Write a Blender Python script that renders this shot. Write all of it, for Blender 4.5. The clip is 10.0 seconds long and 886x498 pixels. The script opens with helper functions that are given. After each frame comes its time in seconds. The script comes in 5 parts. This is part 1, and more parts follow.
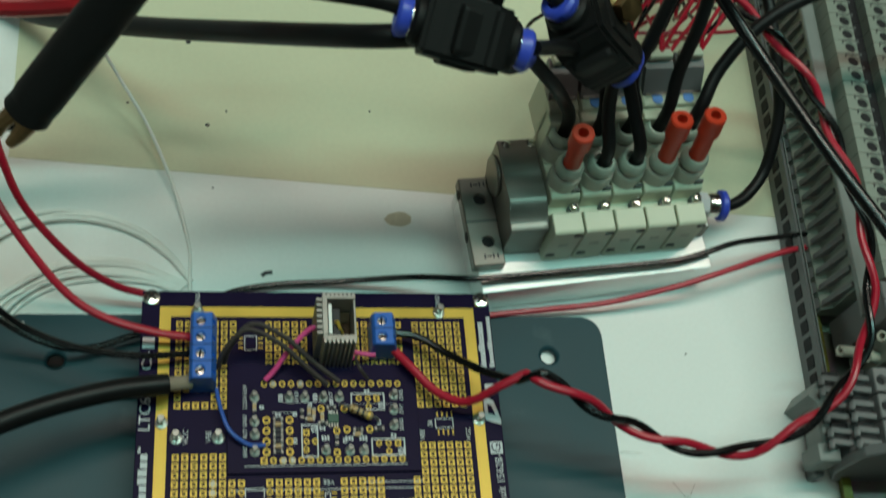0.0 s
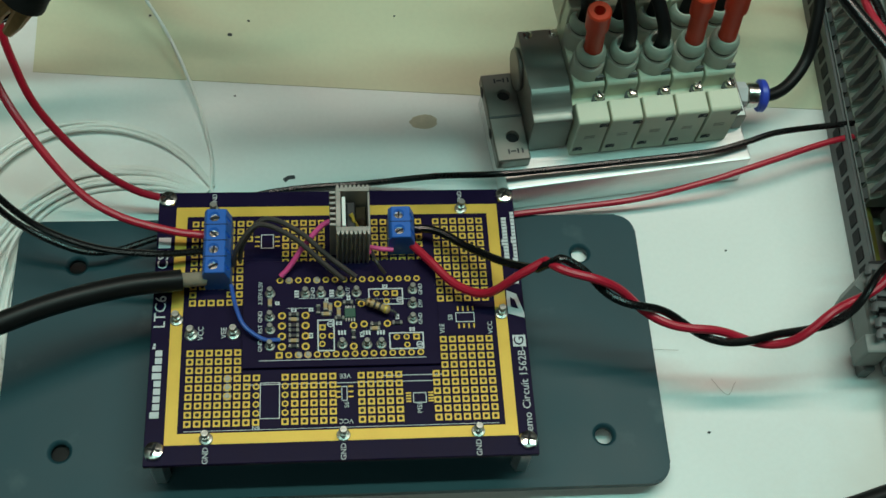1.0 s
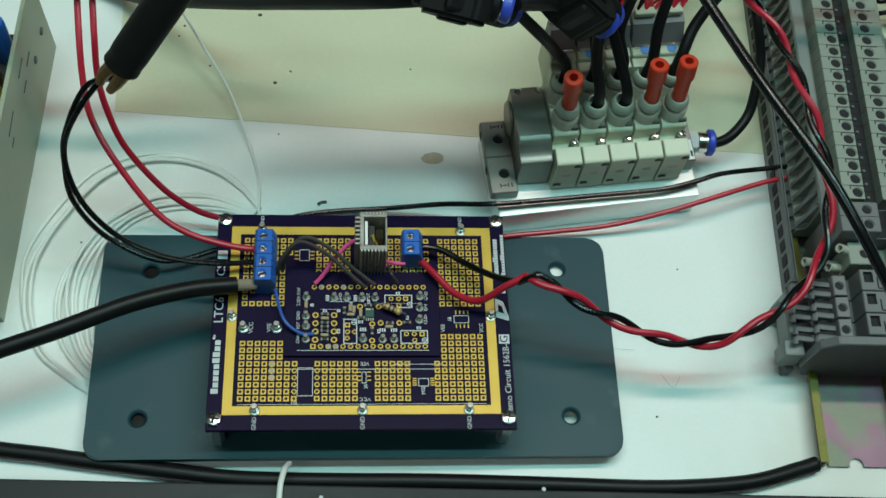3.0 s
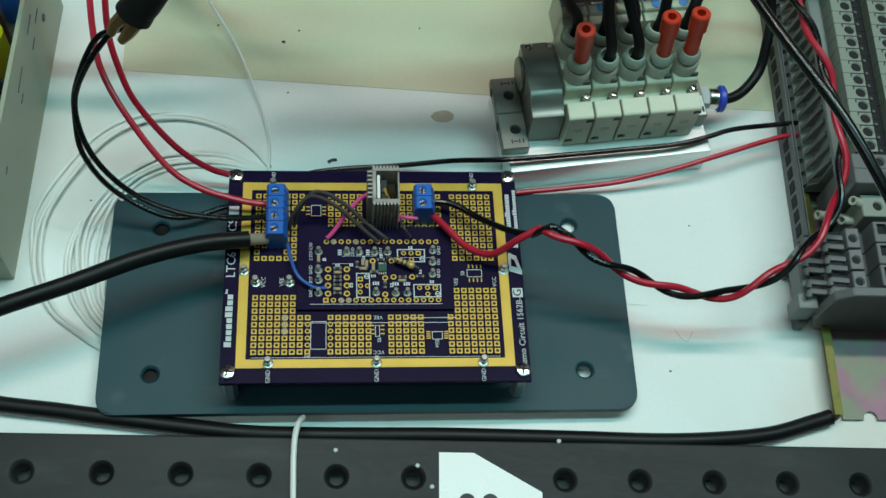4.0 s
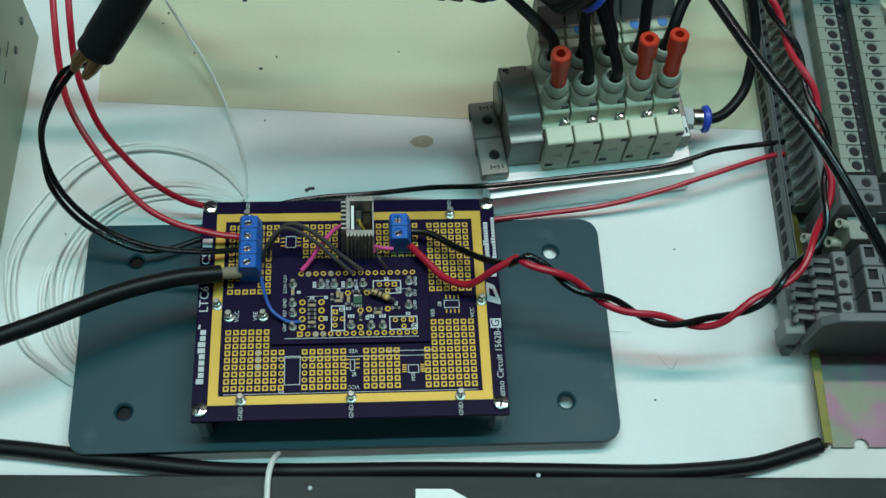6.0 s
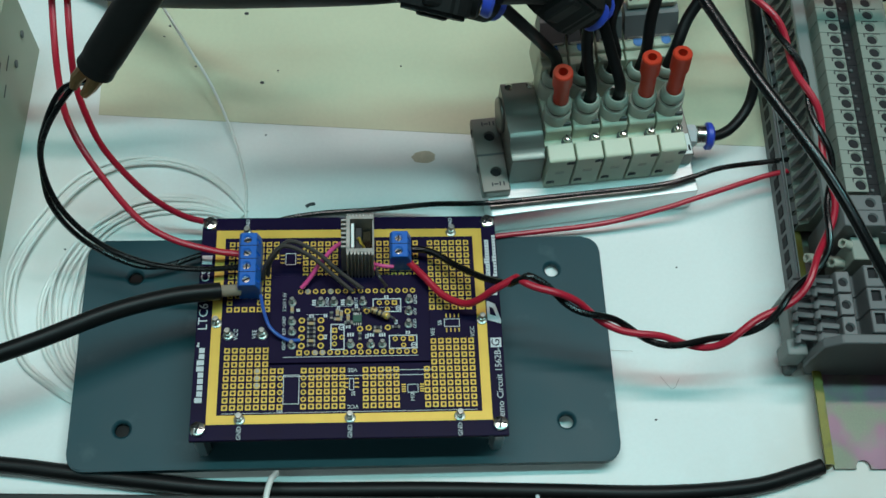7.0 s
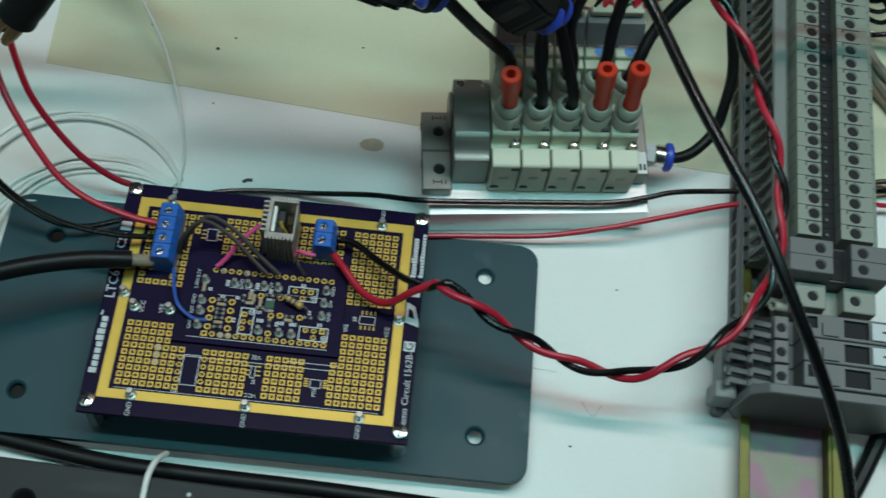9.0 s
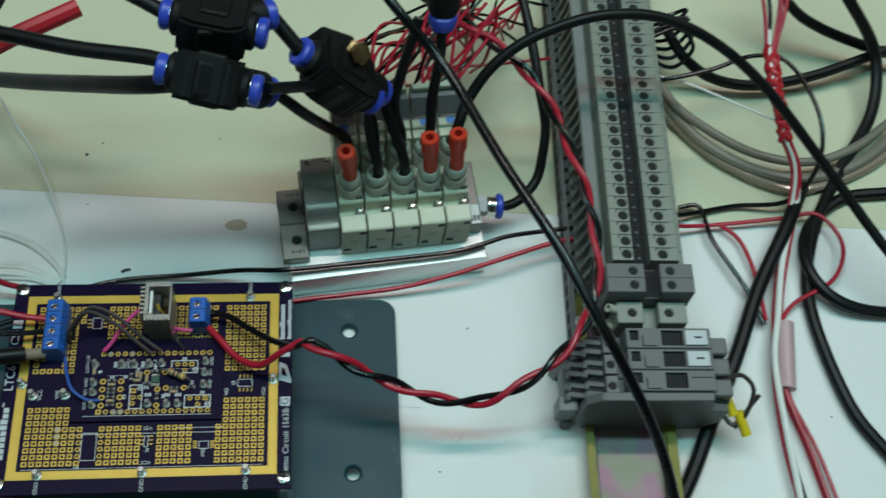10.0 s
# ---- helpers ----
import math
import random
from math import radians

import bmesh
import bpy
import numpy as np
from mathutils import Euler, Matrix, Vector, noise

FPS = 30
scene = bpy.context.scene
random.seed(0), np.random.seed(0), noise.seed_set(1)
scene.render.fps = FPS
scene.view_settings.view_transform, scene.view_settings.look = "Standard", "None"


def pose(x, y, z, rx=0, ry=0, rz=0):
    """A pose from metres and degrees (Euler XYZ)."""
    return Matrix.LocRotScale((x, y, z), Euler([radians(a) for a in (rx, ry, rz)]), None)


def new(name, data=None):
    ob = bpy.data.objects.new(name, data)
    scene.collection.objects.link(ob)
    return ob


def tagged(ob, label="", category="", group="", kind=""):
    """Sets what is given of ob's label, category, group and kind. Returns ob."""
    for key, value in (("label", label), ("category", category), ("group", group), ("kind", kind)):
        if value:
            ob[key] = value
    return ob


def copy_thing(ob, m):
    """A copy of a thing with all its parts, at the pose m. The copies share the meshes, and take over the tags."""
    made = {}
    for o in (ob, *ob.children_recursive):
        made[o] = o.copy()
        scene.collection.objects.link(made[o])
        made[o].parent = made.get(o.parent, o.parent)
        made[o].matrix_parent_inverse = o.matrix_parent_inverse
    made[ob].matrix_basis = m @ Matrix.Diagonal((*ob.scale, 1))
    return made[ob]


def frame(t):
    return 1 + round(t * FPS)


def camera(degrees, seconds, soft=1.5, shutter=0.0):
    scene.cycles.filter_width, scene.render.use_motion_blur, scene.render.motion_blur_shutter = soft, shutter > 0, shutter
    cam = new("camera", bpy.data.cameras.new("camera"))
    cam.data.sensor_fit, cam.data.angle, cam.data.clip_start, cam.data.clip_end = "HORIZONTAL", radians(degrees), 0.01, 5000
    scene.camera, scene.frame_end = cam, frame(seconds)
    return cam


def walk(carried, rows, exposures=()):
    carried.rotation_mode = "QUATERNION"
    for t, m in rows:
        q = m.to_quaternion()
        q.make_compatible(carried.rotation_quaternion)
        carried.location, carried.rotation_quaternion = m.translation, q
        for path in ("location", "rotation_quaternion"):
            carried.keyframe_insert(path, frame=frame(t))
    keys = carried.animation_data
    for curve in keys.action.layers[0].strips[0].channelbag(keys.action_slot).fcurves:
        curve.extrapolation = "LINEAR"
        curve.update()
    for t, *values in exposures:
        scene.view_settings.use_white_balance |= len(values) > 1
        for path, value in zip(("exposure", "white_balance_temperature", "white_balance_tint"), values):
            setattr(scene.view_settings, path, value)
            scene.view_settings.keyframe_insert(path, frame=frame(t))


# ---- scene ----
FOV = 40.0
cam = camera(FOV, 10.0, soft=1.5, shutter=0.5)
walk(cam, [
    (0, pose(-0.03033, -0.10187, 0.35240, 25.803, -9.865, -3.761)),
    (0.5, pose(-0.00490, -0.12324, 0.34743, 25.747, -5.503, -2.476)),
    (1, pose(-0.00343, -0.12439, 0.33513, 25.204, -4.524, -3.136)),
    (1.5, pose(-0.00470, -0.13703, 0.35268, 25.473, -4.323, -2.648)),
    (2, pose(-0.00720, -0.14914, 0.39328, 25.503, -5.161, -2.330)),
    (2.2, pose(-0.00505, -0.15166, 0.40441, 25.315, -4.905, -1.884)),
    (3.3, pose(-0.00735, -0.16141, 0.41463, 25.024, -4.395, -1.706)),
    (3.5, pose(-0.00611, -0.16628, 0.40991, 24.825, -4.349, -2.095)),
    (4, pose(-0.01303, -0.16818, 0.40631, 24.973, -4.507, -2.105)),
    (4.5, pose(-0.01164, -0.16868, 0.40539, 25.045, -4.302, -2.129)),
    (5, pose(-0.00915, -0.16710, 0.40610, 25.152, -3.847, -2.022)),
    (5.5, pose(-0.00349, -0.16198, 0.40510, 25.165, -3.344, -2.378)),
    (5.7, pose(0.00220, -0.15945, 0.40440, 25.138, -3.151, -2.530)),
    (6.8, pose(0.00573, -0.15132, 0.40610, 24.896, -3.033, -2.068)),
    (7, pose(0.00623, -0.14914, 0.40593, 24.886, -2.959, -2.036)),
    (7.5, pose(0.00848, -0.14169, 0.40405, 24.528, -3.395, -0.972)),
    (8, pose(0.02129, -0.13658, 0.39862, 23.876, -2.158, -0.380)),
    (8.5, pose(0.02595, -0.13886, 0.39520, 23.659, -2.756, 0.965)),
    (9, pose(0.04578, -0.13491, 0.39560, 23.444, -3.866, 4.989)),
    (9.5, pose(0.05431, -0.14379, 0.42210, 25.128, -4.033, -0.279)),
    (10, pose(0.06461, -0.15580, 0.44475, 26.595, -4.639, -2.908)),
], exposures=[(0, -0.56, 7300, 5), (2, -0.35, 6950, 5), (3.5, -0.29, 6600, 6), (7, -0.33, 6300, 8), (10, -0.54, 6450, 11)])

# ---- light: a room with long lamps under a white ceiling ----
sky = bpy.data.worlds.new("room_air")
scene.world = sky
sky.use_nodes = True
sky.node_tree.nodes["Background"].inputs[0].default_value = (0.75, 1.0, 0.93, 1)
sky.node_tree.nodes["Background"].inputs[1].default_value = 0.09


def tube_lamp(x, y, z, sx, sy, watts, col):
    d = bpy.data.lights.new("ceiling_lamp", "AREA")
    d.shape, d.size, d.size_y, d.energy, d.color = "RECTANGLE", sx, sy, watts, col
    ob = new("ceiling_lamp", d)
    ob.matrix_world = pose(x, y, z)
    return ob


# a pair of tubes of different white over the bench, a weaker one over the near left
tube_lamp(0.22, 0.10, 1.15, 1.2, 0.05, 7.7, (0.40, 1.0, 1.0))
tube_lamp(0.22, 0.30, 1.15, 1.2, 0.05, 8.6, (1.0, 0.85, 0.82))
tube_lamp(-0.5, -0.5, 1.5, 1.2, 0.1, 4, (0.75, 1.0, 1.0))


# ---- materials ----
def mat(name, col, rough=0.5, metal=0.0, vary=0.12, scale=60.0, bump=0.0, fine=900.0, island=0.0, coat=0.0, spec=0.5, dirt=None, dirt_at=0.62, dirt_scale=25.0, stretch=None, aniso=False):
    """A procedural surface: broad and fine variation in colour and gloss, relief, optional blotches of dirt or
    painted-in tint.
    """
    m = bpy.data.materials.new(name)
    m.use_nodes = True
    nt = m.node_tree
    n, l = nt.nodes, nt.links
    b = n["Principled BSDF"]
    tc = n.new("ShaderNodeTexCoord")
    src = tc.outputs["Object"]
    if stretch:
        mp = n.new("ShaderNodeMapping")
        mp.inputs["Scale"].default_value = stretch
        l.new(src, mp.inputs[0])
        src = mp.outputs[0]
    n1, n2 = n.new("ShaderNodeTexNoise"), n.new("ShaderNodeTexNoise")
    for k, s in ((n1, scale), (n2, fine)):
        k.inputs["Scale"].default_value = s
        k.inputs["Detail"].default_value = 4
        l.new(src, k.inputs["Vector"])
    add = n.new("ShaderNodeMath")
    add.operation = "MULTIPLY_ADD"
    l.new(n2.outputs[0], add.inputs[0])
    add.inputs[1].default_value = 0.5
    l.new(n1.outputs[0], add.inputs[2])
    fac = add.outputs[0]
    if island:
        oi = n.new("ShaderNodeObjectInfo")
        a2 = n.new("ShaderNodeMath")
        a2.operation = "MULTIPLY_ADD"
        l.new(oi.outputs["Random"], a2.inputs[0])
        a2.inputs[1].default_value = island
        l.new(fac, a2.inputs[2])
        fac = a2.outputs[0]
    r = n.new("ShaderNodeMapRange")
    r.inputs["From Min"].default_value, r.inputs["From Max"].default_value = 0.4, 1.1 + island
    r.inputs["To Min"].default_value, r.inputs["To Max"].default_value = 1 - vary, 1 + vary
    l.new(fac, r.inputs[0])
    mix = n.new("ShaderNodeMix")
    mix.data_type, mix.blend_type = "RGBA", "MULTIPLY"
    mix.inputs[0].default_value = 1
    mix.inputs[6].default_value = (*col, 1)
    l.new(r.outputs[0], mix.inputs[7])
    out = mix.outputs[2]
    if dirt:
        n3 = n.new("ShaderNodeTexNoise")
        n3.inputs["Scale"].default_value, n3.inputs["Detail"].default_value = dirt_scale, 6
        l.new(src, n3.inputs["Vector"])
        r3 = n.new("ShaderNodeMapRange")
        r3.inputs["From Min"].default_value, r3.inputs["From Max"].default_value = dirt_at, dirt_at + 0.16
        l.new(n3.outputs[0], r3.inputs[0])
        m3 = n.new("ShaderNodeMix")
        m3.data_type = "RGBA"
        l.new(r3.outputs[0], m3.inputs[0])
        l.new(out, m3.inputs[6])
        m3.inputs[7].default_value = (*dirt, 1)
        out = m3.outputs[2]
    l.new(out, b.inputs["Base Color"])
    r2 = n.new("ShaderNodeMapRange")
    r2.inputs["From Min"].default_value, r2.inputs["From Max"].default_value = 0.4, 1.1
    r2.inputs["To Min"].default_value, r2.inputs["To Max"].default_value = max(rough - 0.1, 0.03), min(rough + 0.1, 1)
    l.new(add.outputs[0], r2.inputs[0])
    l.new(r2.outputs[0], b.inputs["Roughness"])
    b.inputs["Metallic"].default_value = metal
    b.inputs["Specular IOR Level"].default_value = spec
    b.inputs["Coat Weight"].default_value = coat
    if bump:
        bp = n.new("ShaderNodeBump")
        bp.inputs["Strength"].default_value, bp.inputs["Distance"].default_value = bump, 0.0004
        l.new(add.outputs[0], bp.inputs["Height"])
        l.new(bp.outputs[0], b.inputs["Normal"])
    return m


M = dict(
    # pinkish blotches paint the tint of soft coloured shadows into the table
    table=mat("white_table_paper", (0.84, 0.86, 0.84), 0.45, vary=0.05, scale=9, fine=700, bump=0.05, dirt=(0.76, 0.71, 0.66), dirt_at=0.54, dirt_scale=8),
    cream=mat("cream_paper", (0.66, 0.66, 0.47), 0.6, vary=0.06, scale=14, fine=600, bump=0.05),
    plate=mat("teal_painted_metal", (0.014, 0.056, 0.071), 0.5, spec=0.38, vary=0.1, scale=40, fine=2500, bump=0.12, dirt=(0.06, 0.11, 0.12), dirt_at=0.64, dirt_scale=50),
    pcb=mat("purple_solder_mask", (0.0075, 0.0035, 0.027), 0.4, vary=0.15, scale=120, fine=2000, bump=0.04, spec=0.1),
    gold=mat("gold_plating", (0.70, 0.46, 0.075), 0.4, metal=0.3, vary=0.1, scale=90, fine=2500, bump=0.08),
    # near-black that paints the shade inside bores, slots, wells and seams
    hole=mat("recess_shade", (0.012, 0.01, 0.012), 0.8, vary=0.2),
    silk=mat("white_silkscreen", (0.62, 0.64, 0.66), 0.6, vary=0.12, fine=4000),
    steel=mat("polished_steel", (0.72, 0.71, 0.66), 0.22, metal=1, vary=0.12, scale=300, fine=3000, bump=0.1),
    solder=mat("tin_solder", (0.4, 0.41, 0.38), 0.34, metal=0.85, vary=0.15, scale=500, bump=0.2),
    alu=mat("brushed_aluminium", (0.86, 0.86, 0.85), 0.4, metal=0.85, vary=0.08, scale=60, fine=500, bump=0.12, stretch=(0.15, 6, 6)),
    cast=mat("machined_cast_aluminium", (0.29, 0.27, 0.245), 0.46, metal=0.82, vary=0.07, scale=150, fine=1500, bump=0.06),
    ivory=mat("ivory_plastic", (0.62, 0.64, 0.5), 0.42, vary=0.05, scale=80, fine=2500, bump=0.05, island=0.1),
    tgrey=mat("pale_grey_terminal_plastic", (0.25, 0.275, 0.235), 0.42, vary=0.06, scale=80, fine=2500, bump=0.05, island=0.12),
    greyp=mat("grey_plastic", (0.2, 0.215, 0.205), 0.45, vary=0.08, scale=90, fine=2500, bump=0.06, island=0.15),
    collar=mat("pale_grey_collar_plastic", (0.47, 0.465, 0.39), 0.42, vary=0.06, fine=2500, bump=0.05),
    darkgrey=mat("dark_grey_plastic", (0.1, 0.105, 0.105), 0.5, vary=0.1, fine=2000, bump=0.08),
    midgrey=mat("slate_grey_plastic", (0.135, 0.136, 0.138), 0.48, vary=0.08, fine=2000, bump=0.06),
    blue=mat("blue_terminal_plastic", (0.02, 0.13, 0.5), 0.35, vary=0.1, fine=2500, bump=0.06),
    ring=mat("blue_ring_plastic", (0.035, 0.07, 0.5), 0.35, vary=0.08, fine=2500),
    dot=mat("pale_blue_button", (0.12, 0.3, 0.72), 0.4, vary=0.06),
    orange=mat("orange_plug_plastic", (0.62, 0.048, 0.02), 0.42, spec=0.3, vary=0.08, fine=2500, bump=0.05),
    black=mat("black_cable_jacket", (0.0045, 0.0045, 0.005), 0.25, vary=0.2, fine=1500, bump=0.04, spec=0.45),
    matt=mat("dull_black_cable_jacket", (0.006, 0.006, 0.0065), 0.45, vary=0.2, fine=1500, bump=0.05, spec=0.28),
    rubber=mat("black_rubber", (0.005, 0.005, 0.005), 0.6, spec=0.25, vary=0.2, scale=90, fine=1200, bump=0.12),
    bar=mat("black_anodised_bar", (0.012, 0.0125, 0.0125), 0.55, spec=0.38, vary=0.25, scale=30, fine=900, bump=0.1, dirt=(0.032, 0.034, 0.034), dirt_at=0.56, dirt_scale=70, stretch=(0.3, 1, 1)),
    red=mat("red_wire_jacket", (0.47, 0.012, 0.035), 0.35, vary=0.1, fine=1500, bump=0.04),
    pink=mat("pink_wire_jacket", (0.72, 0.07, 0.25), 0.4, vary=0.1),
    brown=mat("dark_brown_wire_jacket", (0.045, 0.035, 0.032), 0.4, vary=0.1),
    bluew=mat("blue_wire_jacket", (0.03, 0.1, 0.42), 0.38, vary=0.1),
    whitew=mat("white_wire_jacket", (0.86, 0.86, 0.82), 0.4, vary=0.06),
    greyw=mat("grey_cable_jacket", (0.22, 0.2, 0.16), 0.4, vary=0.1),
    clear=mat("clear_tubing", (0.3, 0.24, 0.18), 0.2, vary=0.1, coat=0.4),
    copper=mat("copper_clip", (0.27, 0.16, 0.075), 0.38, metal=1, vary=0.2, scale=300),
    yellow=mat("yellow_ferrule_plastic", (0.8, 0.62, 0.02), 0.4, vary=0.1),
    zinc=mat("yellow_zinc_rail", (0.17, 0.18, 0.135), 0.48, metal=0.6, vary=0.25, scale=45, fine=1500, bump=0.06, dirt=(0.22, 0.12, 0.16), dirt_at=0.44, dirt_scale=60),
    zincedge=mat("yellow_zinc_flange", (0.15, 0.135, 0.018), 0.45, metal=0.35, vary=0.3, scale=80, dirt=(0.09, 0.09, 0.03), dirt_at=0.55, dirt_scale=120),
    panel=mat("pale_olive_painted_steel", (0.36, 0.39, 0.29), 0.45, vary=0.08, scale=30, fine=1500, bump=0.06, dirt=(0.25, 0.25, 0.19), dirt_at=0.68, dirt_scale=60),
    tin=mat("dull_tin", (0.24, 0.245, 0.225), 0.4, metal=0.75, vary=0.2, scale=400, bump=0.15),
    mirror=mat("polished_dark_bronze", (0.2, 0.15, 0.1), 0.15, metal=1, vary=0.15, scale=200),
    green=mat("green_chip_package", (0.02, 0.09, 0.06), 0.4, vary=0.15),
    black_chip=mat("black_chip_package", (0.018, 0.018, 0.02), 0.5, vary=0.15),
    sink=mat("dull_heatsink_metal", (0.42, 0.41, 0.38), 0.42, metal=0.7, vary=0.15, scale=200, fine=1500, bump=0.12),
    beige=mat("beige_resistor_body", (0.45, 0.3, 0.14), 0.4, vary=0.2, scale=900),
    wall=mat("painted_room_wall", (0.2, 0.21, 0.2), 0.8, vary=0.05, scale=3),
    label=mat("white_tape", (0.88, 0.88, 0.85), 0.3, coat=0.3, vary=0.05, fine=1500, bump=0.04),
    groove=mat("pale_teal_seal_ring", (0.36, 0.41, 0.345), 0.4, vary=0.06),
    ink=mat("dark_print", (0.03, 0.03, 0.035), 0.6),
    stain=mat("tan_stain", (0.55, 0.5, 0.38), 0.7, vary=0.2, scale=150),
    transl=mat("translucent_sleeve", (0.6, 0.4, 0.42), 0.3, vary=0.1),
    redtube=mat("red_heat_shrink", (0.5, 0.02, 0.03), 0.35, vary=0.1),
)


# ---- mesh helpers ----
def bm_new():
    return bmesh.new()


def add_box(bm, sx, sy, sz, m=None, bevel=0.0, seg=1):
    """A box of that size centred on the pose m."""
    g = bmesh.ops.create_cube(bm, size=1, matrix=(m or Matrix()) @ Matrix.Diagonal((sx, sy, sz, 1)))
    if bevel:
        es = list({e for v in g["verts"] for e in v.link_edges})
        bmesh.ops.bevel(bm, geom=es, offset=bevel, segments=seg, affect="EDGES", profile=0.6)
    return bm


def box(sx, sy, sz, m=None, bevel=0.0, seg=1):
    return add_box(bm_new(), sx, sy, sz, m, bevel, seg)


def span(x0, x1, y0, y1, z0, z1, bevel=0.0, seg=1, bm=None):
    """A box between those limits."""
    return add_box(bm or bm_new(), x1 - x0, y1 - y0, z1 - z0, pose((x0 + x1) / 2, (y0 + y1) / 2, (z0 + z1) / 2), bevel, seg)


def lathe(profile, m=None, n=24, bm=None, cap=True):
    """A turned body: rows of radius and height along z."""
    bm = bm or bm_new()
    m = m or Matrix()
    rings = []
    for r, z in profile:
        rings.append([bm.verts.new(m @ Vector((r * math.cos(2 * math.pi * k / n), r * math.sin(2 * math.pi * k / n), z))) for k in range(n)])
    for a, b in zip(rings, rings[1:]):
        for k in range(n):
            f = bm.faces.new((a[k], a[(k + 1) % n], b[(k + 1) % n], b[k]))
            f.smooth = True
    if cap:
        bm.faces.new(rings[0][::-1])
        bm.faces.new(rings[-1])
    return bm


def curve_points(pts, step=6):
    """A smooth line through the points (Catmull-Rom)."""
    p = [Vector(q) for q in pts]
    p = [p[0] * 2 - p[1]] + p + [p[-1] * 2 - p[-2]]
    out = []
    for i in range(1, len(p) - 2):
        a, b, c, d = p[i - 1 : i + 3]
        for k in range(step):
            t = k / step
            out.append(0.5 * ((2 * b) + (c - a) * t + (2 * a - 5 * b + 4 * c - d) * t * t + (3 * b - a - 3 * c + d) * t**3))
    return out + [p[-2]]


def sweep(line, r, n=10, bm=None):
    """A round tube along a line of points; r is one radius or a function of 0..1."""
    bm = bm or bm_new()
    rings, up = [], None
    for i, q in enumerate(line):
        d = (line[min(i + 1, len(line) - 1)] - line[max(i - 1, 0)]).normalized()
        if up is None:
            up = d.orthogonal().normalized()
        up = (up - d * up.dot(d)).normalized()
        side = d.cross(up)
        rr = r(i / (len(line) - 1)) if callable(r) else r
        rings.append([bm.verts.new(q + (up * math.cos(2 * math.pi * k / n) + side * math.sin(2 * math.pi * k / n)) * rr) for k in range(n)])
    for a, b in zip(rings, rings[1:]):
        for k in range(n):
            bm.faces.new((a[k], a[(k + 1) % n], b[(k + 1) % n], b[k])).smooth = True
    bm.faces.new(rings[0][::-1])
    bm.faces.new(rings[-1])
    return bm


def mesh_of(name, bm, material):
    bmesh.ops.recalc_face_normals(bm, faces=bm.faces)
    me = bpy.data.meshes.new(name)
    bm.to_mesh(me)
    bm.free()
    me.materials.append(material)
    if any(f.use_smooth for f in me.polygons):
        me.set_sharp_from_angle(angle=radians(32))
    return me


def part(name, bm, material, parent=None, label=""):
    ob = new(name, mesh_of(name, bm, material))
    if parent is not None:
        ob.parent = parent
    return tagged(ob, label)


def thing(name, m, label, category, group="", kind=""):
    ob = new(name)
    ob.empty_display_size = 0.005
    ob.matrix_basis = m
    return tagged(ob, label, category, group, kind)


def shared(name, me, m, parent):
    """One more object on the same mesh."""
    ob = new(name, me)
    ob.parent = parent
    ob.matrix_basis = m
    return ob


def mm(*rows):
    return [Vector((a / 1000, b / 1000, c / 1000)) for a, b, c in rows]


def wire(name, rows, r, material, label, category="wire", group="", n=10, step=7):
    ob = part(name, sweep(curve_points(mm(*rows), step), r / 1000, n), material)
    return tagged(ob, label, category, group)


def prism(outline, z0, z1, bm=None, m=None):
    """A straight-sided solid over an outline in x and y."""
    bm = bm or bm_new()
    m = m or Matrix()
    lo = [bm.verts.new(m @ Vector((x, y, z0))) for x, y in outline]
    hi = [bm.verts.new(m @ Vector((x, y, z1))) for x, y in outline]
    bm.faces.new(lo[::-1])
    bm.faces.new(hi)
    for k in range(len(lo)):
        j = (k + 1) % len(lo)
        bm.faces.new((lo[k], lo[j], hi[j], hi[k]))
    return bm


def rounded(x0, x1, y0, y1, r, n=6):
    out = []
    for cx, cy, a0 in ((x1 - r, y1 - r, 0), (x0 + r, y1 - r, 90), (x0 + r, y0 + r, 180), (x1 - r, y0 + r, 270)):
        for k in range(n + 1):
            a = radians(a0 + 90 * k / n)
            out.append((cx + r * math.cos(a), cy + r * math.sin(a)))
    return out


def letters(text, size, m, parent, material, name="lettering", height=0.00006):
    """Built-in lettering as a thin raised mesh, centred on the pose m."""
    cu = bpy.data.curves.new(name, "FONT")
    cu.body, cu.size, cu.align_x, cu.align_y, cu.extrude, cu.resolution_u = text, size, "CENTER", "CENTER", height, 2
    tmp = new(name + "_outline", cu)
    dg = bpy.context.evaluated_depsgraph_get()
    me = bpy.data.meshes.new_from_object(tmp.evaluated_get(dg))
    bpy.data.objects.remove(tmp)
    bpy.data.curves.remove(cu)
    me.materials.clear()
    me.materials.append(material)
    ob = new(name, me)
    ob.parent = parent
    ob.matrix_basis = m
    return ob


def cut(ob, cutter_bm):
    """Take a solid out of a mesh, for good."""
    me = bpy.data.meshes.new("cutter")
    cutter_bm.to_mesh(me)
    cutter_bm.free()
    c = new("cutter", me)
    if ob.parent is not None:
        c.parent = ob.parent
    md = ob.modifiers.new("cut", "BOOLEAN")
    md.operation, md.object, md.solver = "DIFFERENCE", c, "EXACT"
    dg = bpy.context.evaluated_depsgraph_get()
    out = bpy.data.meshes.new_from_object(ob.evaluated_get(dg))
    ob.modifiers.clear()
    ob.data = out
    bpy.data.objects.remove(c)
    return ob


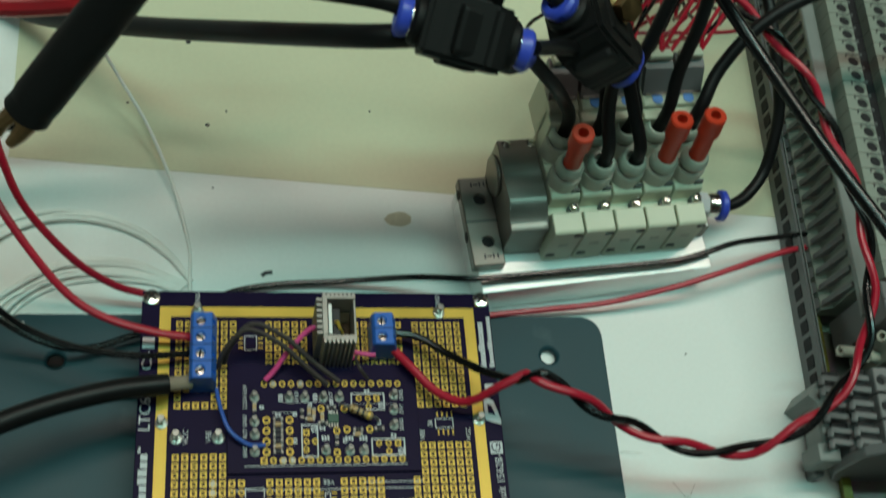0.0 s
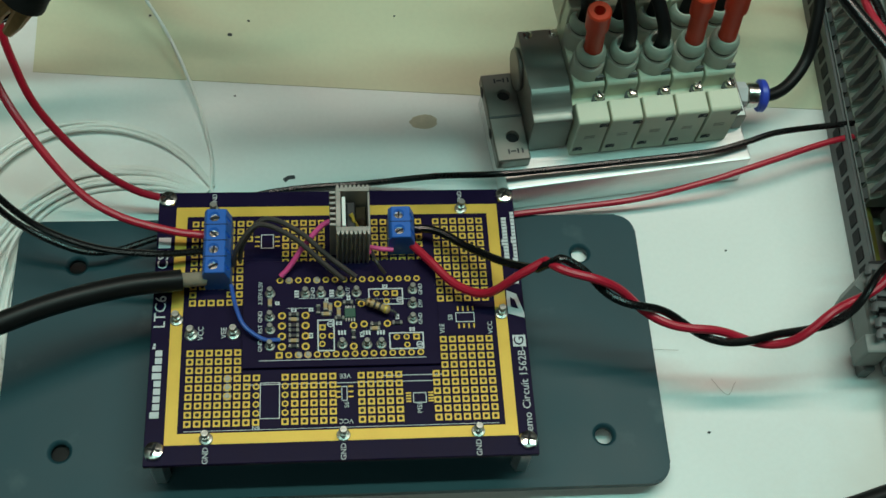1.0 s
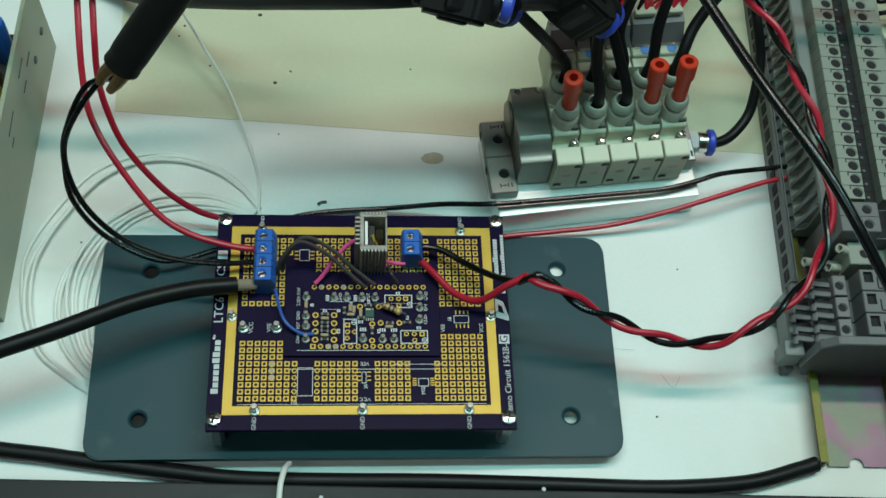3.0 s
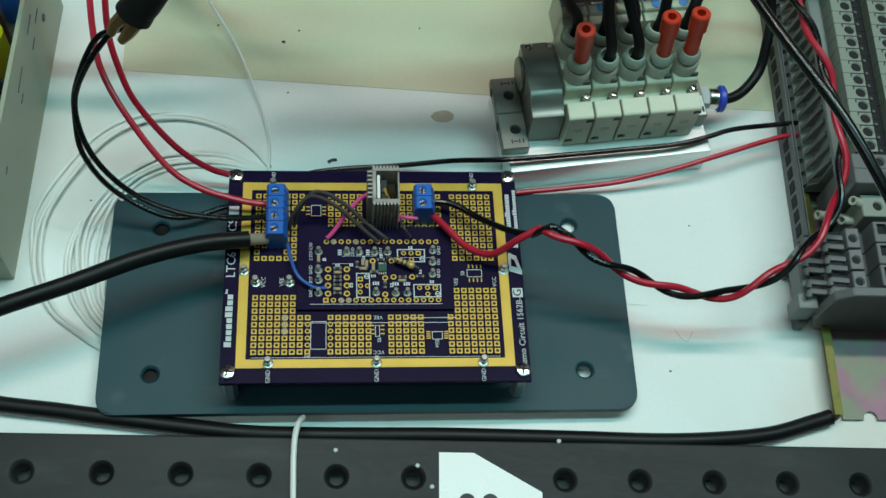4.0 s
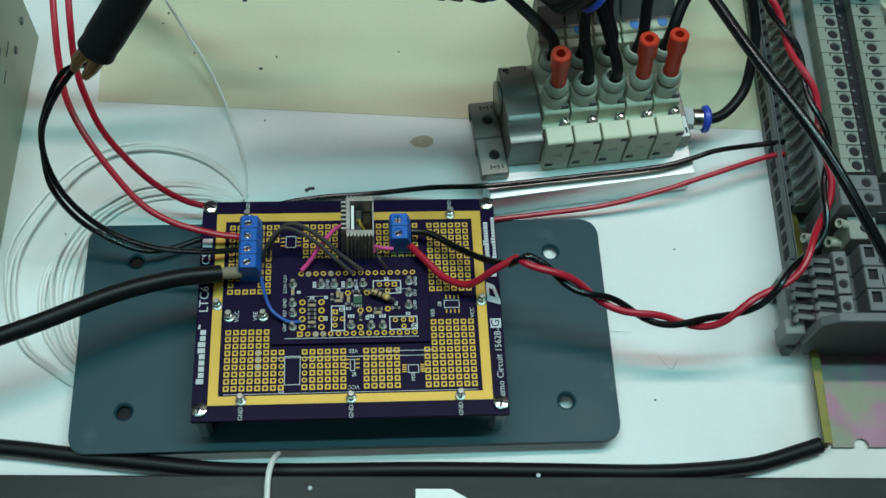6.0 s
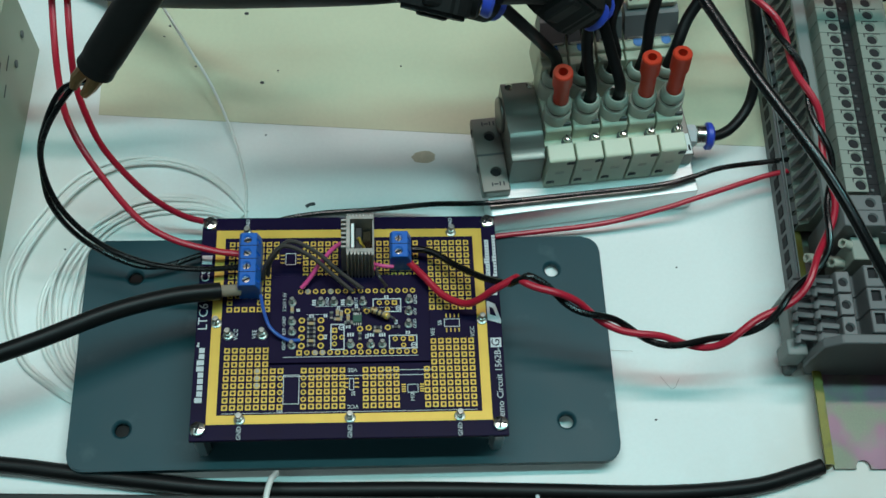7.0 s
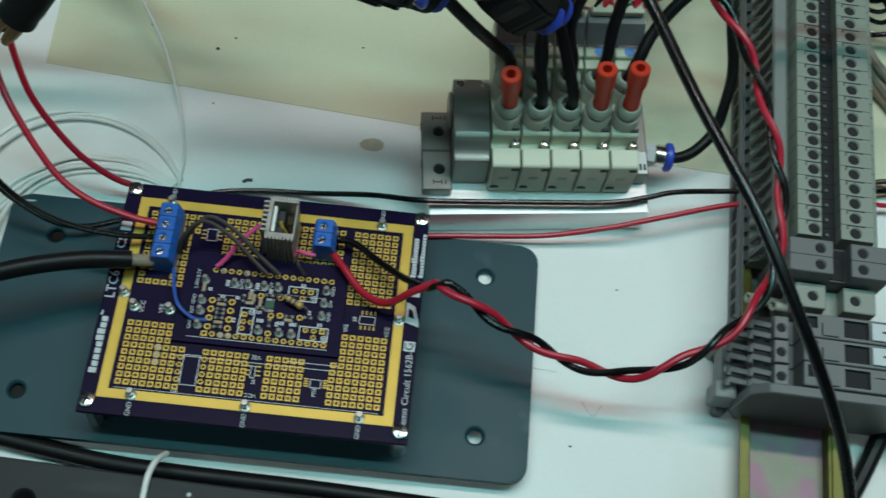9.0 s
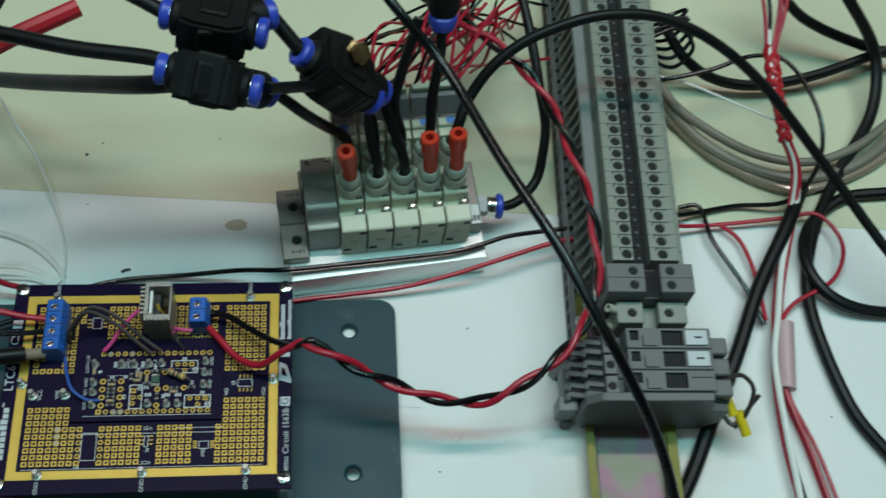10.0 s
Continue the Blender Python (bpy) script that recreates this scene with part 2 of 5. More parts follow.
# ---- setting ----
room = 2.2
tagged(part("table", span(-1.0, 1.1, -0.7, 0.8, -0.03, 0, 0.003), M["table"]), "white matt table top under the hardware", "table", kind="structure")
tagged(part("floor", span(-room, room, -room, room, -0.82, -0.8), M["wall"]), "plain floor below the table", "floor", kind="structure")
tagged(part("ceiling", span(-room, room, -room, room, 1.8, 1.85), M["wall"]), "plain pale ceiling", "ceiling", kind="structure")
for nm, lim in (("wall_north", (-room, room, room, room + 0.1)), ("wall_south", (-room, room, -room - 0.1, -room)), ("wall_east", (room, room + 0.1, -room, room)), ("wall_west", (-room - 0.1, -room, -room, room))):
    tagged(part(nm, span(*lim, -0.8, 1.8), M["wall"]), "plain pale room wall", "wall", kind="structure")
for x in (-0.9, 1.0):
    for y in (-0.6, 0.7):
        tagged(part("table_leg", span(x - 0.03, x + 0.03, y - 0.03, y + 0.03, -0.8, -0.03, 0.004), M["darkgrey"]), "dark square table leg", "table", kind="structure")
cs = part("cream_sheet", prism([(-0.0956, 0.0964), (0.0476, 0.0869), (0.16, 0.081), (0.45, 0.064), (0.45, 0.45), (-0.1, 0.45)], 0.0001, 0.0003), M["cream"])
tagged(cs, "cream paper sheet lying flat on the white table", "paper sheet")

# ---- base plate, tipped up in front by the cable under it ----
TILT = -4.97
plate = thing("base_plate", pose(0, 0.0019, 0.0228, -3.25), "teal painted metal base plate tipped over a cable", "plate")
bm = prism(rounded(-0.0938, 0.0912, -0.0452, 0.041, 0.006), -0.0202, -0.0176)
bmesh.ops.bevel(bm, geom=[e for e in bm.edges if abs(e.verts[0].co.z - e.verts[1].co.z) < 1e-6], offset=0.0005, segments=2, affect="EDGES")
sheet = part("sheet", bm, M["plate"], plate)
bm = bm_new()
HOLES = [(-0.0764, -0.0307), (0.0735, -0.0305), (0.073, 0.0275), (-0.0764, 0.0262)]
for hx, hy in HOLES:
    lathe([(0.0025, -0.022), (0.0025, -0.0186), (0.0037, -0.0174), (0.0037, -0.016)], pose(hx, hy, 0), 20, bm)
cut(sheet, bm)

# added black discs under the two left holes make them look dark
for hx, hy in (HOLES[0], HOLES[3]):
    part("rubber_foot", lathe([(0.0042, -0.0211), (0.0048, -0.0209), (0.0048, -0.0203), (0.0046, -0.02025)], pose(hx, hy, 0), 20), M["rubber"], plate, "black disc added to darken a plate hole")
part("worn_corner", prism([(-0.0926, 0.0385), (-0.0920, 0.0377), (-0.0914, 0.0374), (-0.0858, 0.0381), (-0.0862, 0.0386), (-0.0908, 0.0383), (-0.0918, 0.0391)], -0.0177, -0.01745), M["alu"], plate, "paint chipped to bare metal")

# ---- the demonstration board ----
board = thing("circuit_board", pose(0, 0.0019, 0.0215, TILT), "purple circuit board with gold pad grid on standoffs", "circuit board")
part("substrate", span(-0.0514, 0.0514, -0.0416, 0.0414, -0.0016, 0, 0.00015), M["pcb"], board)
bm = bm_new()
for lim in ((-0.0463, 0.0463, 0.033, 0.0362), (-0.0463, 0.0463, -0.0362, -0.0331), (-0.0463, -0.0431, -0.0331, 0.033), (0.0431, 0.0463, -0.0331, 0.033)):
    span(*lim, 0.0, 0.00008, bm=bm)
part("ground_frame", bm, M["gold"], board, "gold plated copper band round the pads")
P = 0.00254


def gx(c):
    return (c - 16) * P


def gy(r):
    return (r - 12) * P


def pad_mesh(round_pad=False):
    """A plated pad with a hole: a flat ring, square or round outside, its bore painted dark as shade."""
    bm = bm_new()
    n, h = 12, 0.0001
    s = 0.00093
    out, inn, low = [], [], []
    for k in range(n):
        a = 2 * math.pi * (k + 0.5) / n
        c, d = math.cos(a), math.sin(a)
        q = s if round_pad else s / max(abs(c), abs(d))
        out.append(bm.verts.new((c * q, d * q, h)))
        inn.append(bm.verts.new((c * 0.00054, d * 0.00054, h)))
        low.append(bm.verts.new((c * 0.00054, d * 0.00054, 0.00003)))
    foot = [bm.verts.new((v.co.x, v.co.y, 0)) for v in out]
    for k in range(n):
        j = (k + 1) % n
        bm.faces.new((out[k], out[j], inn[j], inn[k]))
        bm.faces.new((foot[k], foot[j], out[j], out[k]))
    fl = bm.faces.new(low)
    fl.material_index = 1
    for k in range(n):
        j = (k + 1) % n
        bm.faces.new((inn[k], inn[j], low[j], low[k])).material_index = 1
    me = mesh_of("pad", bm, M["gold"])
    me.materials.append(M["hole"])
    return me


PAD, RPAD = pad_mesh(), pad_mesh(True)
cells = set()
for r in range(25):
    for c in range(33):
        low = r <= 5 and (c <= 7 or 10 <= c <= 15 or 18 <= c <= 22 or c >= 26)
        left = 6 <= r <= 8 and c <= 5
        right = 6 <= r <= 9 and c >= 27
        upl = r >= 14 and c <= 5
        upr = r >= 14 and c >= 27
        mid = r >= 18 and (6 <= c <= 6 or 10 <= c <= 14 or 18 <= c <= 25)
        if low or left or right or upl or upr or mid:
            cells.add((c, r))
for c in (1, 2, 3):
    cells.discard((c, 15))
for r in range(18, 22):
    cells.discard((6, r))
n_pad = 0
rest = bm_new()
for c, r in sorted(cells, key=lambda q: (q[1], q[0])):
    rnd = (c in (7, 10)) and 1 <= r <= 4
    if n_pad < 290:
        shared("pad", RPAD if rnd else PAD, pose(gx(c), gy(r), 0), board)
        n_pad += 1
    else:
        rest.from_mesh(PAD)
        rest.verts.ensure_lookup_table()
        for v in rest.verts[-len(PAD.vertices):]:
            v.co += Vector((gx(c), gy(r), 0))
me = bpy.data.meshes.new("pad_field")
rest.to_mesh(me)
rest.free()
me.materials.append(M["gold"])
me.materials.append(M["hole"])
pf = new("pad_field", me)
pf.parent = board
tagged(pf, "rows of gold plated pads", kind="stuff")


def screw_head(r, h):
    bm = lathe([(r, 0), (r, h * 0.35), (r * 0.86, h * 0.8), (r * 0.5, h), (r * 0.02, h * 1.05)], None, 20)
    return bm


me_head = mesh_of("board_screw", screw_head(0.0027, 0.0016), M["steel"])
slot = bm_new()
for a in (20, 110):
    add_box(slot, 0.0034, 0.0006, 0.0004, pose(0, 0, 0.0016, 0, 0, a))
me_slot = mesh_of("cross_slot", slot, M["hole"])
post = lathe([(0.0026, -0.0176), (0.0026, -0.0016)], None, 6)
me_post = mesh_of("standoff", post, M["alu"])
for x in (-0.0487, 0.0487):
    for y in (-0.0378, 0.0388):
        s = shared("board_screw", me_head, pose(x, y, 0, 0, 0, 37 * x * 1000 + y * 900), board)
        shared("cross_slot", me_slot, Matrix(), s)
        shared("standoff", me_post, pose(x, y, 0) @ Matrix.Diagonal((1, 1, 0.87 if y > 0 else 1, 1)), board)

# turret posts soldered into the gold band
tur = lathe([(0.0019, 0), (0.0017, 0.0004), (0.0009, 0.0006), (0.0009, 0.0015), (0.0012, 0.0017), (0.0012, 0.0022), (0.0007, 0.0024), (0.0007, 0.0034), (0.0011, 0.0037), (0.0009, 0.0042)], None, 14)
me_tur = mesh_of("turret_post", tur, M["solder"])
for x, y in ((-0.0356, -0.0347), (0, -0.0347), (0.0356, -0.0347), (-0.0356, 0.0347), (0.0356, 0.0347), (-0.0447, 0.0), (0.0447, 0.0)):
    shared("turret_post", me_tur, pose(x, y, 0), board)


def silk(text, size, x, y, rz=0, z=0.0001):
    return letters(text, size, pose(x, y, z, 0, 0, rz), board, M["silk"])


def silk_bars(x, y, length, height, rz, n):
    """Unreadable or private lettering as plain bars along a line."""
    bm = bm_new()
    m = pose(x, y, 0.00012, 0, 0, rz)
    w = length / n
    for k in range(n):
        hh = height * (1.0 if k in (0, 5, 6) else 0.76)
        add_box(bm, w * 0.8, hh, 0.0001, m @ pose(-length / 2 + w * (k + 0.5), (hh - height) / 2, 0))
    return part("print_text", bm, M["silk"], board)


for x in (-0.0356, 0.0, 0.0356):
    silk("GND", 0.0021, x, -0.0393, 90)
for x in (-0.0356, 0.0356):
    silk("GND", 0.0019, x, 0.0386, 90)
silk("LTC6", 0.0044, -0.0491, 0.0026, 90)
silk("CS-", 0.0042, -0.0492, 0.0190, 90)
part("print_box", span(-0.0508, -0.0474, 0.0228, 0.0262, 0.0, 0.0001), M["silk"], board)
silk_bars(-0.0492, -0.0188, 0.0200, 0.0024, 90, 9)
silk_bars(-0.0503, -0.0078, 0.0018, 0.0008, 90, 2)
silk("Demo Circuit 1562B-", 0.0031, 0.0494, -0.0240, 90)
bm = span(0.0472, 0.0508, -0.0103, -0.0068, 0.0, 0.0001)
part("print_box", bm, M["silk"], board)
letters("G", 0.004, pose(0.0490, -0.0086, 0.00018, 0, 0, 90), board, M["pcb"])
silk_bars(0.0477, 0.0240, 0.0150, 0.0019, 90, 14)
silk_bars(0.0503, 0.0250, 0.0168, 0.0015, 90, 14)
# maker's mark as a plain slanted shape
bm = bm_new()
prism([(0.0467, 0.0000), (0.0512, -0.0015), (0.0512, 0.0002), (0.0495, 0.0060), (0.0468, 0.0073), (0.0466, 0.0050)], 0, 0.0001, bm)
mk = part("print_mark", bm, M["silk"], board)
part("print_mark", prism([(0.0476, 0.0020), (0.0497, 0.0013), (0.0488, 0.0043), (0.0476, 0.0050)], 0.0001, 0.00016), M["pcb"], board)
part("print_box", span(0.0474, 0.0506, 0.0094, 0.0112, 0, 0.0001), M["silk"], board)
silk("VCC", 0.0021, -0.0380, -0.0042, 90)
silk("VEE", 0.0021, -0.0318, -0.0042, 90)
silk("VEE", 0.0019, 0.0279, -0.0043, 90)
silk("VCC", 0.0019, 0.0413, -0.0043, 90)
silk("VEE", 0.0019, 0.0008, -0.0178, 180)
silk("VCC", 0.0019, 0.0008, -0.0308, 180)
silk("S8", 0.0019, 0.0304, -0.0009, 90)
silk("S6", 0.0018, 0.0011, -0.0262, 90)
silk("MS8", 0.0019, 0.0205, -0.0275, 90)
silk("N8", 0.0016, -0.0228, -0.0322, 0)
for x in (-0.0406, -0.0292):
    shared("turret_post", me_tur, pose(x, -0.0045, 0), board)


def outline(x0, x1, y0, y1, w=0.00022, z=0.0, parent=None, name="print_outline"):
    bm = bm_new()
    span(x0, x1, y0, y0 + w, z, z + 0.0001, bm=bm)
    span(x0, x1, y1 - w, y1, z, z + 0.0001, bm=bm)
    span(x0, x0 + w, y0 + w, y1 - w, z, z + 0.0001, bm=bm)
    span(x1 - w, x1, y0 + w, y1 - w, z, z + 0.0001, bm=bm)
    return part(name, bm, M["silk"], parent or board)


outline(-0.0219, -0.0166, -0.0296, -0.0192)
outline(0.0318, 0.0371, -0.0024, 0.0006)
outline(-0.0222, -0.0186, 0.0222, 0.0268)
outline(0.0188, 0.0224, -0.0262, -0.0232)
outline(-0.0003, 0.0013, -0.0250, -0.0208)
FP = mesh_of("footprint_pad", span(-0.0002, 0.0002, -0.0007, 0.0007, 0, 0.0001), M["gold"])
for k in range(4):
    for y in (-0.0036, 0.0018):
        shared("footprint_pad", FP, pose(0.0326 + k * 0.0014, y, 0), board)
    for x in (0.0176, 0.0236):
        shared("footprint_pad", FP, pose(x, -0.0257 + k * 0.0008, 0, 0, 0, 90), board)
for k in range(3):
    for x in (-0.0012, 0.0022):
        shared("footprint_pad", FP, pose(x, -0.0239 + k * 0.0015, 0, 0, 0, 90), board)
    for x in (-0.0232, -0.0176):
        shared("footprint_pad", FP, pose(x, 0.0230 + k * 0.0015, 0, 0, 0, 90), board)
for r in (3, 4, 5):
    shared("solder_dome", me_tur, pose(gx(4), gy(r), 0) @ Matrix.Diagonal((0.6, 0.6, 0.16, 1)), board)
bm = bm_new()
for lim in ((-0.0262, 0.0262, -0.0199, -0.0197), (0.0105, 0.027, -0.0181, -0.0179), (-0.0415, 0.0415, -0.0326, -0.03245)):
    span(*lim, 0, 0.00007, bm=bm)
part("print_line", bm, M["silk"], board)

# ---- small module board soldered on top ----
DZ = 0.0013
part("module_board", span(-0.0268, 0.0268, -0.0154, 0.0172, DZ - 0.0011, DZ, 0.0001), M["pcb"], board, "small purple module board raised on pins")
me_dull = me_tur.copy()
me_dull.materials.clear()
me_dull.materials.append(M["tin"])
PB = bm_new()
for k in range(3):
    add_box(PB, 0.00055, 0.0013, 0.0001, pose((k - 1) * 0.0008, 0, 0.00005))
PB = mesh_of("print_bar", PB, M["silk"])
def module_pad(x, y, k=1.0, square=False):
    return shared("pad", PAD if square else RPAD, pose(x / 1000, y / 1000, DZ) @ Matrix.Diagonal((k, k, 1, 1)), board)


def module_text(text, x, y, size=0.0017, rz=90):
    return letters(text, size, pose(x / 1000, y / 1000, DZ + 0.0001, 0, 0, rz), board, M["silk"])


def solder_blob(x, y, k=0.55):
    return shared("solder_dome", me_tur, pose(x / 1000, y / 1000, DZ) @ Matrix.Diagonal((k, k, 0.2, 1)), board)


for k in range(16):
    module_pad(-16.7 + 2.54 * k, 11.0)
    module_pad(-16.8 + 2.55 * k, -11.9, square=(k == 0))
for x, y in ((-14.2, 11.0), (-6.5, 11.0), (-11.6, -11.9), (-9.1, -11.9)):
    solder_blob(x, y)
# hollow posts, each with a print beside it
for x, y, text, dx in (
    (-19.4, 6.9, "2.25V-5.5V", -2.6), (-19.4, -0.4, "GND", -2.6), (-19.3, -4.2, "RST", -2.6), (-19.3, -9.2, "GND", -2.6),
    (-9.7, 6.7, "", -2.4), (-5.4, 6.7, "GND", -2.2), (-0.1, 6.7, "", -2.3), (4.4, 6.7, "OUT", -2.3),
    (20.1, 7.3, "GND", 2.2), (19.9, 2.8, "DIV", 2.2), (19.7, -1.9, "GND", 2.2),
    (0.2, -9.1, "", 0), (6.9, -9.3, "", 0), (10.8, -9.3, "", 0),
):
    shared("turret_post", me_dull, pose(x / 1000, y / 1000, DZ) @ Matrix.Diagonal((0.78, 0.78, 0.75, 1)), board)
    if text:
        module_text(text, x + dx, y + 0.2, 0.0016)
    elif dx:
        shared("print_bar", PB, pose((x + dx) / 1000, y / 1000, DZ, 0, 0, 90), board)
    else:
        shared("print_bar", PB, pose(x / 1000, (y + 3.6) / 1000, DZ, 0, 0, 0), board)
for k in range(4):
    for x in (-16.1, -9.7):
        module_pad(x, -3.13 * k, 1.2)
for x, y in ((-0.8, 3.3), (5.7, 3.3), (3.4, -3.4), (6.3, -3.0), (12.7, -3.0), (3.3, -9.7)):
    module_pad(x, y, 1.12)
for x, y, sq in ((-5.1, -3.8, True), (-5.1, -6.4, False), (-2.7, -6.4, False), (-5.2, -8.8, False), (10.0, 6.4, False), (12.6, 6.4, False), (15.1, 6.4, True), (12.7, 3.9, False), (15.1, -7.2, False), (17.8, -7.2, False), (20.5, -7.2, True), (17.9, -9.6, False)):
    module_pad(x, y, 0.95, sq)
for lim in ((-0.0065, -0.0018, -0.0110, -0.0014), (0.0077, 0.0174, 0.0028, 0.0080), (0.0130, 0.0225, -0.0109, -0.0058)):
    outline(*lim, w=0.00035, z=DZ)
for x, y in ((-2.9, -2.8), (16.4, 4.3), (21.3, -9.5)):
    ring = lathe([(0.00095, 0.0), (0.00095, 0.0001), (0.00068, 0.0001), (0.00068, 0.0)], pose(x / 1000, y / 1000, DZ), 14, cap=False)
    add_box(ring, 0.0014, 0.0003, 0.0001, pose(x / 1000, y / 1000, DZ + 0.00005))
    part("print_mark", ring, M["silk"], board)
chip = mesh_of("chip_part", box(0.0016, 0.0010, 0.0006, pose(0, 0, 0.0003), 0.0001), M["black_chip"])
tan = mesh_of("chip_part", box(0.0018, 0.0011, 0.0008, pose(0, 0, 0.0004), 0.0001), M["beige"])
ends = bm_new()
for x in (-0.00105, 0.00105):
    add_box(ends, 0.0008, 0.0012, 0.0008, pose(x, 0, 0.0004), 0.00015)
ends = mesh_of("chip_end", ends, M["solder"])
CHIPS = [(-12.9, 0.2, 0, chip), (-12.9, -1.4, 0, tan), (-12.9, -3.1, 0, chip), (-12.9, -4.6, 0, chip), (-12.9, -6.2, 0, chip), (-12.9, -7.8, 0, tan), (-12.9, -9.4, 0, chip), (-19.4, 3.9, 90, tan), (-6.2, 1.6, 90, chip), (-4.2, 2.6, 90, tan), (-2.9, 2.0, 90, tan), (-4.0, 0.1, 0, tan), (2.0, 3.6, 0, chip), (-0.6, 0.5, 90, tan), (-0.4, -1.2, 0, chip), (3.3, -6.3, 90, chip), (15.4, -3.0, 0, chip), (9.4, -3.2, 0, chip), (9.2, -4.6, 0, tan)]
for x, y, a, me in CHIPS:
    o = shared("chip_part", me, pose(x / 1000, y / 1000, DZ, 0, 0, a), board)
    shared("chip_end", ends, Matrix(), o)
ic = part("chip_part", box(0.0030, 0.0028, 0.0010, pose(0.0025, 0.0002, DZ + 0.0005), 0.00015), M["green"], board, "small dark green chip")
for k in range(4):
    for y in (-0.0016, 0.0020):
        part("chip_lead", box(0.0004, 0.0012, 0.0004, pose(0.0014 + k * 0.00075, y, DZ + 0.0002)), M["solder"], ic)
bm = bm_new()
for x, y, w, a in ((-12.9, 1.6, 1.6, 0), (-8.2, 1.7, 1.3, 0), (-3.9, 4.4, 1.6, 90), (2.2, 5.2, 1.6, 90), (2.4, 2.0, 1.5, 0), (-0.6, -2.6, 1.8, 0), (5.6, -6.2, 1.6, 90), (-8.2, -6.2, 1.8, 90), (12.4, 8.6, 1.6, 0), (19.4, -4.9, 1.6, 0), (15.5, -1.0, 1.7, 90), (-17.4, 3.9, 1.2, 0)):
    for d in (-0.32, 0.32):
        add_box(bm, 0.00042, 0.0011, 0.0001, pose(x / 1000, y / 1000, DZ + 0.00005, 0, 0, a) @ pose(d * w / 1000, 0, 0))
        add_box(bm, 0.00042, 0.0003, 0.0001, pose(x / 1000, y / 1000, DZ + 0.00005, 0, 0, a) @ pose(0, d / 1000, 0))
part("print_text", bm, M["silk"], board)
bm = bm_new()
for lim in ((-22.1, 22.8, -13.5, -13.3), (-11.5, 0.5, 5.2, 5.32), (-14.6, -7.6, 2.2, 2.32), (4.0, 20.0, 4.6, 4.68)):
    span(*[q / 1000 for q in lim], DZ, DZ + 0.00007, bm=bm)
part("print_line", bm, M["silk"], board)
RES = pose(0.0102, 0.0012, DZ + 0.0026, 90, 0, 64)
bm = lathe([(0.0005, -0.0036), (0.0012, -0.0031), (0.0012, -0.0019), (0.0010, -0.0014), (0.0010, 0.0014), (0.0012, 0.0019), (0.0012, 0.0031), (0.0005, 0.0036)], RES, 14)
res = part("resistor_body", bm, M["beige"], board, "banded beige axial resistor")
for z, m in ((-0.0024, "copper"), (-0.0008, "brown"), (0.0007, "brown"), (0.0024, "gold")):
    part("colour_band", lathe([(0.00126, z - 0.0003), (0.00126, z + 0.0003)], RES, 14), M[m], res)
part("resistor_lead", sweep(curve_points(mm((4.4, 3.4, 1.5), (4.9, 3.3, 4.0), (10.2, 1.2, 4.0), (14.6, -0.8, 4.0), (15.0, -1.0, 1.5))), 0.0003, 6), M["solder"], board)


# ---- terminal blocks, heatsink ----
def terminal_block(x0, x1, y0, n, mouth, pitch=0.00508):
    """A blue screw terminal block, one row of n poles along y, wire mouths to the side."""
    tb = thing("terminal_block", board.matrix_basis.copy(), "blue %s-pole screw terminal block on the board" % ("four" if n == 4 else "two"), "terminal block", "blue terminal blocks")
    y1 = y0 + n * pitch
    body = prism([(x0, 0.0), (x1, 0.0), (x1, 0.0062), (x1 - 0.0013, 0.0100), (x0 + 0.0008, 0.0100), (x0, 0.0085)], -y1, -y0, m=Matrix(((1, 0, 0, 0), (0, 0, -1, 0), (0, 1, 0, 0), (0, 0, 0, 1))))
    bmesh.ops.bevel(body, geom=list(body.edges), offset=0.0002, segments=1, affect="EDGES")
    b = part("body", body, M["blue"], tb)
    cx = (x0 + x1) / 2 - 0.0008
    bm = bm_new()
    for k in range(n):
        yc = y0 + (k + 0.5) * pitch
        lathe([(0.0016, 0.0068), (0.0016, 0.0108)], pose(cx, yc, 0), 16, bm)
        lathe([(0.0007, 0.0062), (0.0007, 0.012)], pose(x1 - 0.0009, yc, 0), 10, bm)
        add_box(bm, 0.0022, 0.0030, 0.0034, pose(mouth, yc, 0.0035))
    cut(b, bm)
    for k in range(n):
        yc = y0 + (k + 0.5) * pitch
        s = part("screw", lathe([(0.0015, 0.0068), (0.0015, 0.0086), (0.0012, 0.0090), (0.0001, 0.0091)], pose(cx, yc, 0), 16), M["steel"], tb, "bright slotted screw")
        part("slot", box(0.0026, 0.0005, 0.0002, pose(cx, yc, 0.00915, 0, 0, 30 + 55 * k)), M["hole"], s)
        if k:
            part("seam", box(x1 - x0 - 0.0012, 0.0002, 0.0002, pose((x0 + x1) / 2 - 0.0002, y0 + k * pitch, 0.01002)), M["hole"], tb)
    return tb


terminal_block(-0.0374, -0.0300, 0.0092, 4, -0.0374)
terminal_block(0.0138, 0.0212, 0.0195, 2, 0.0212)

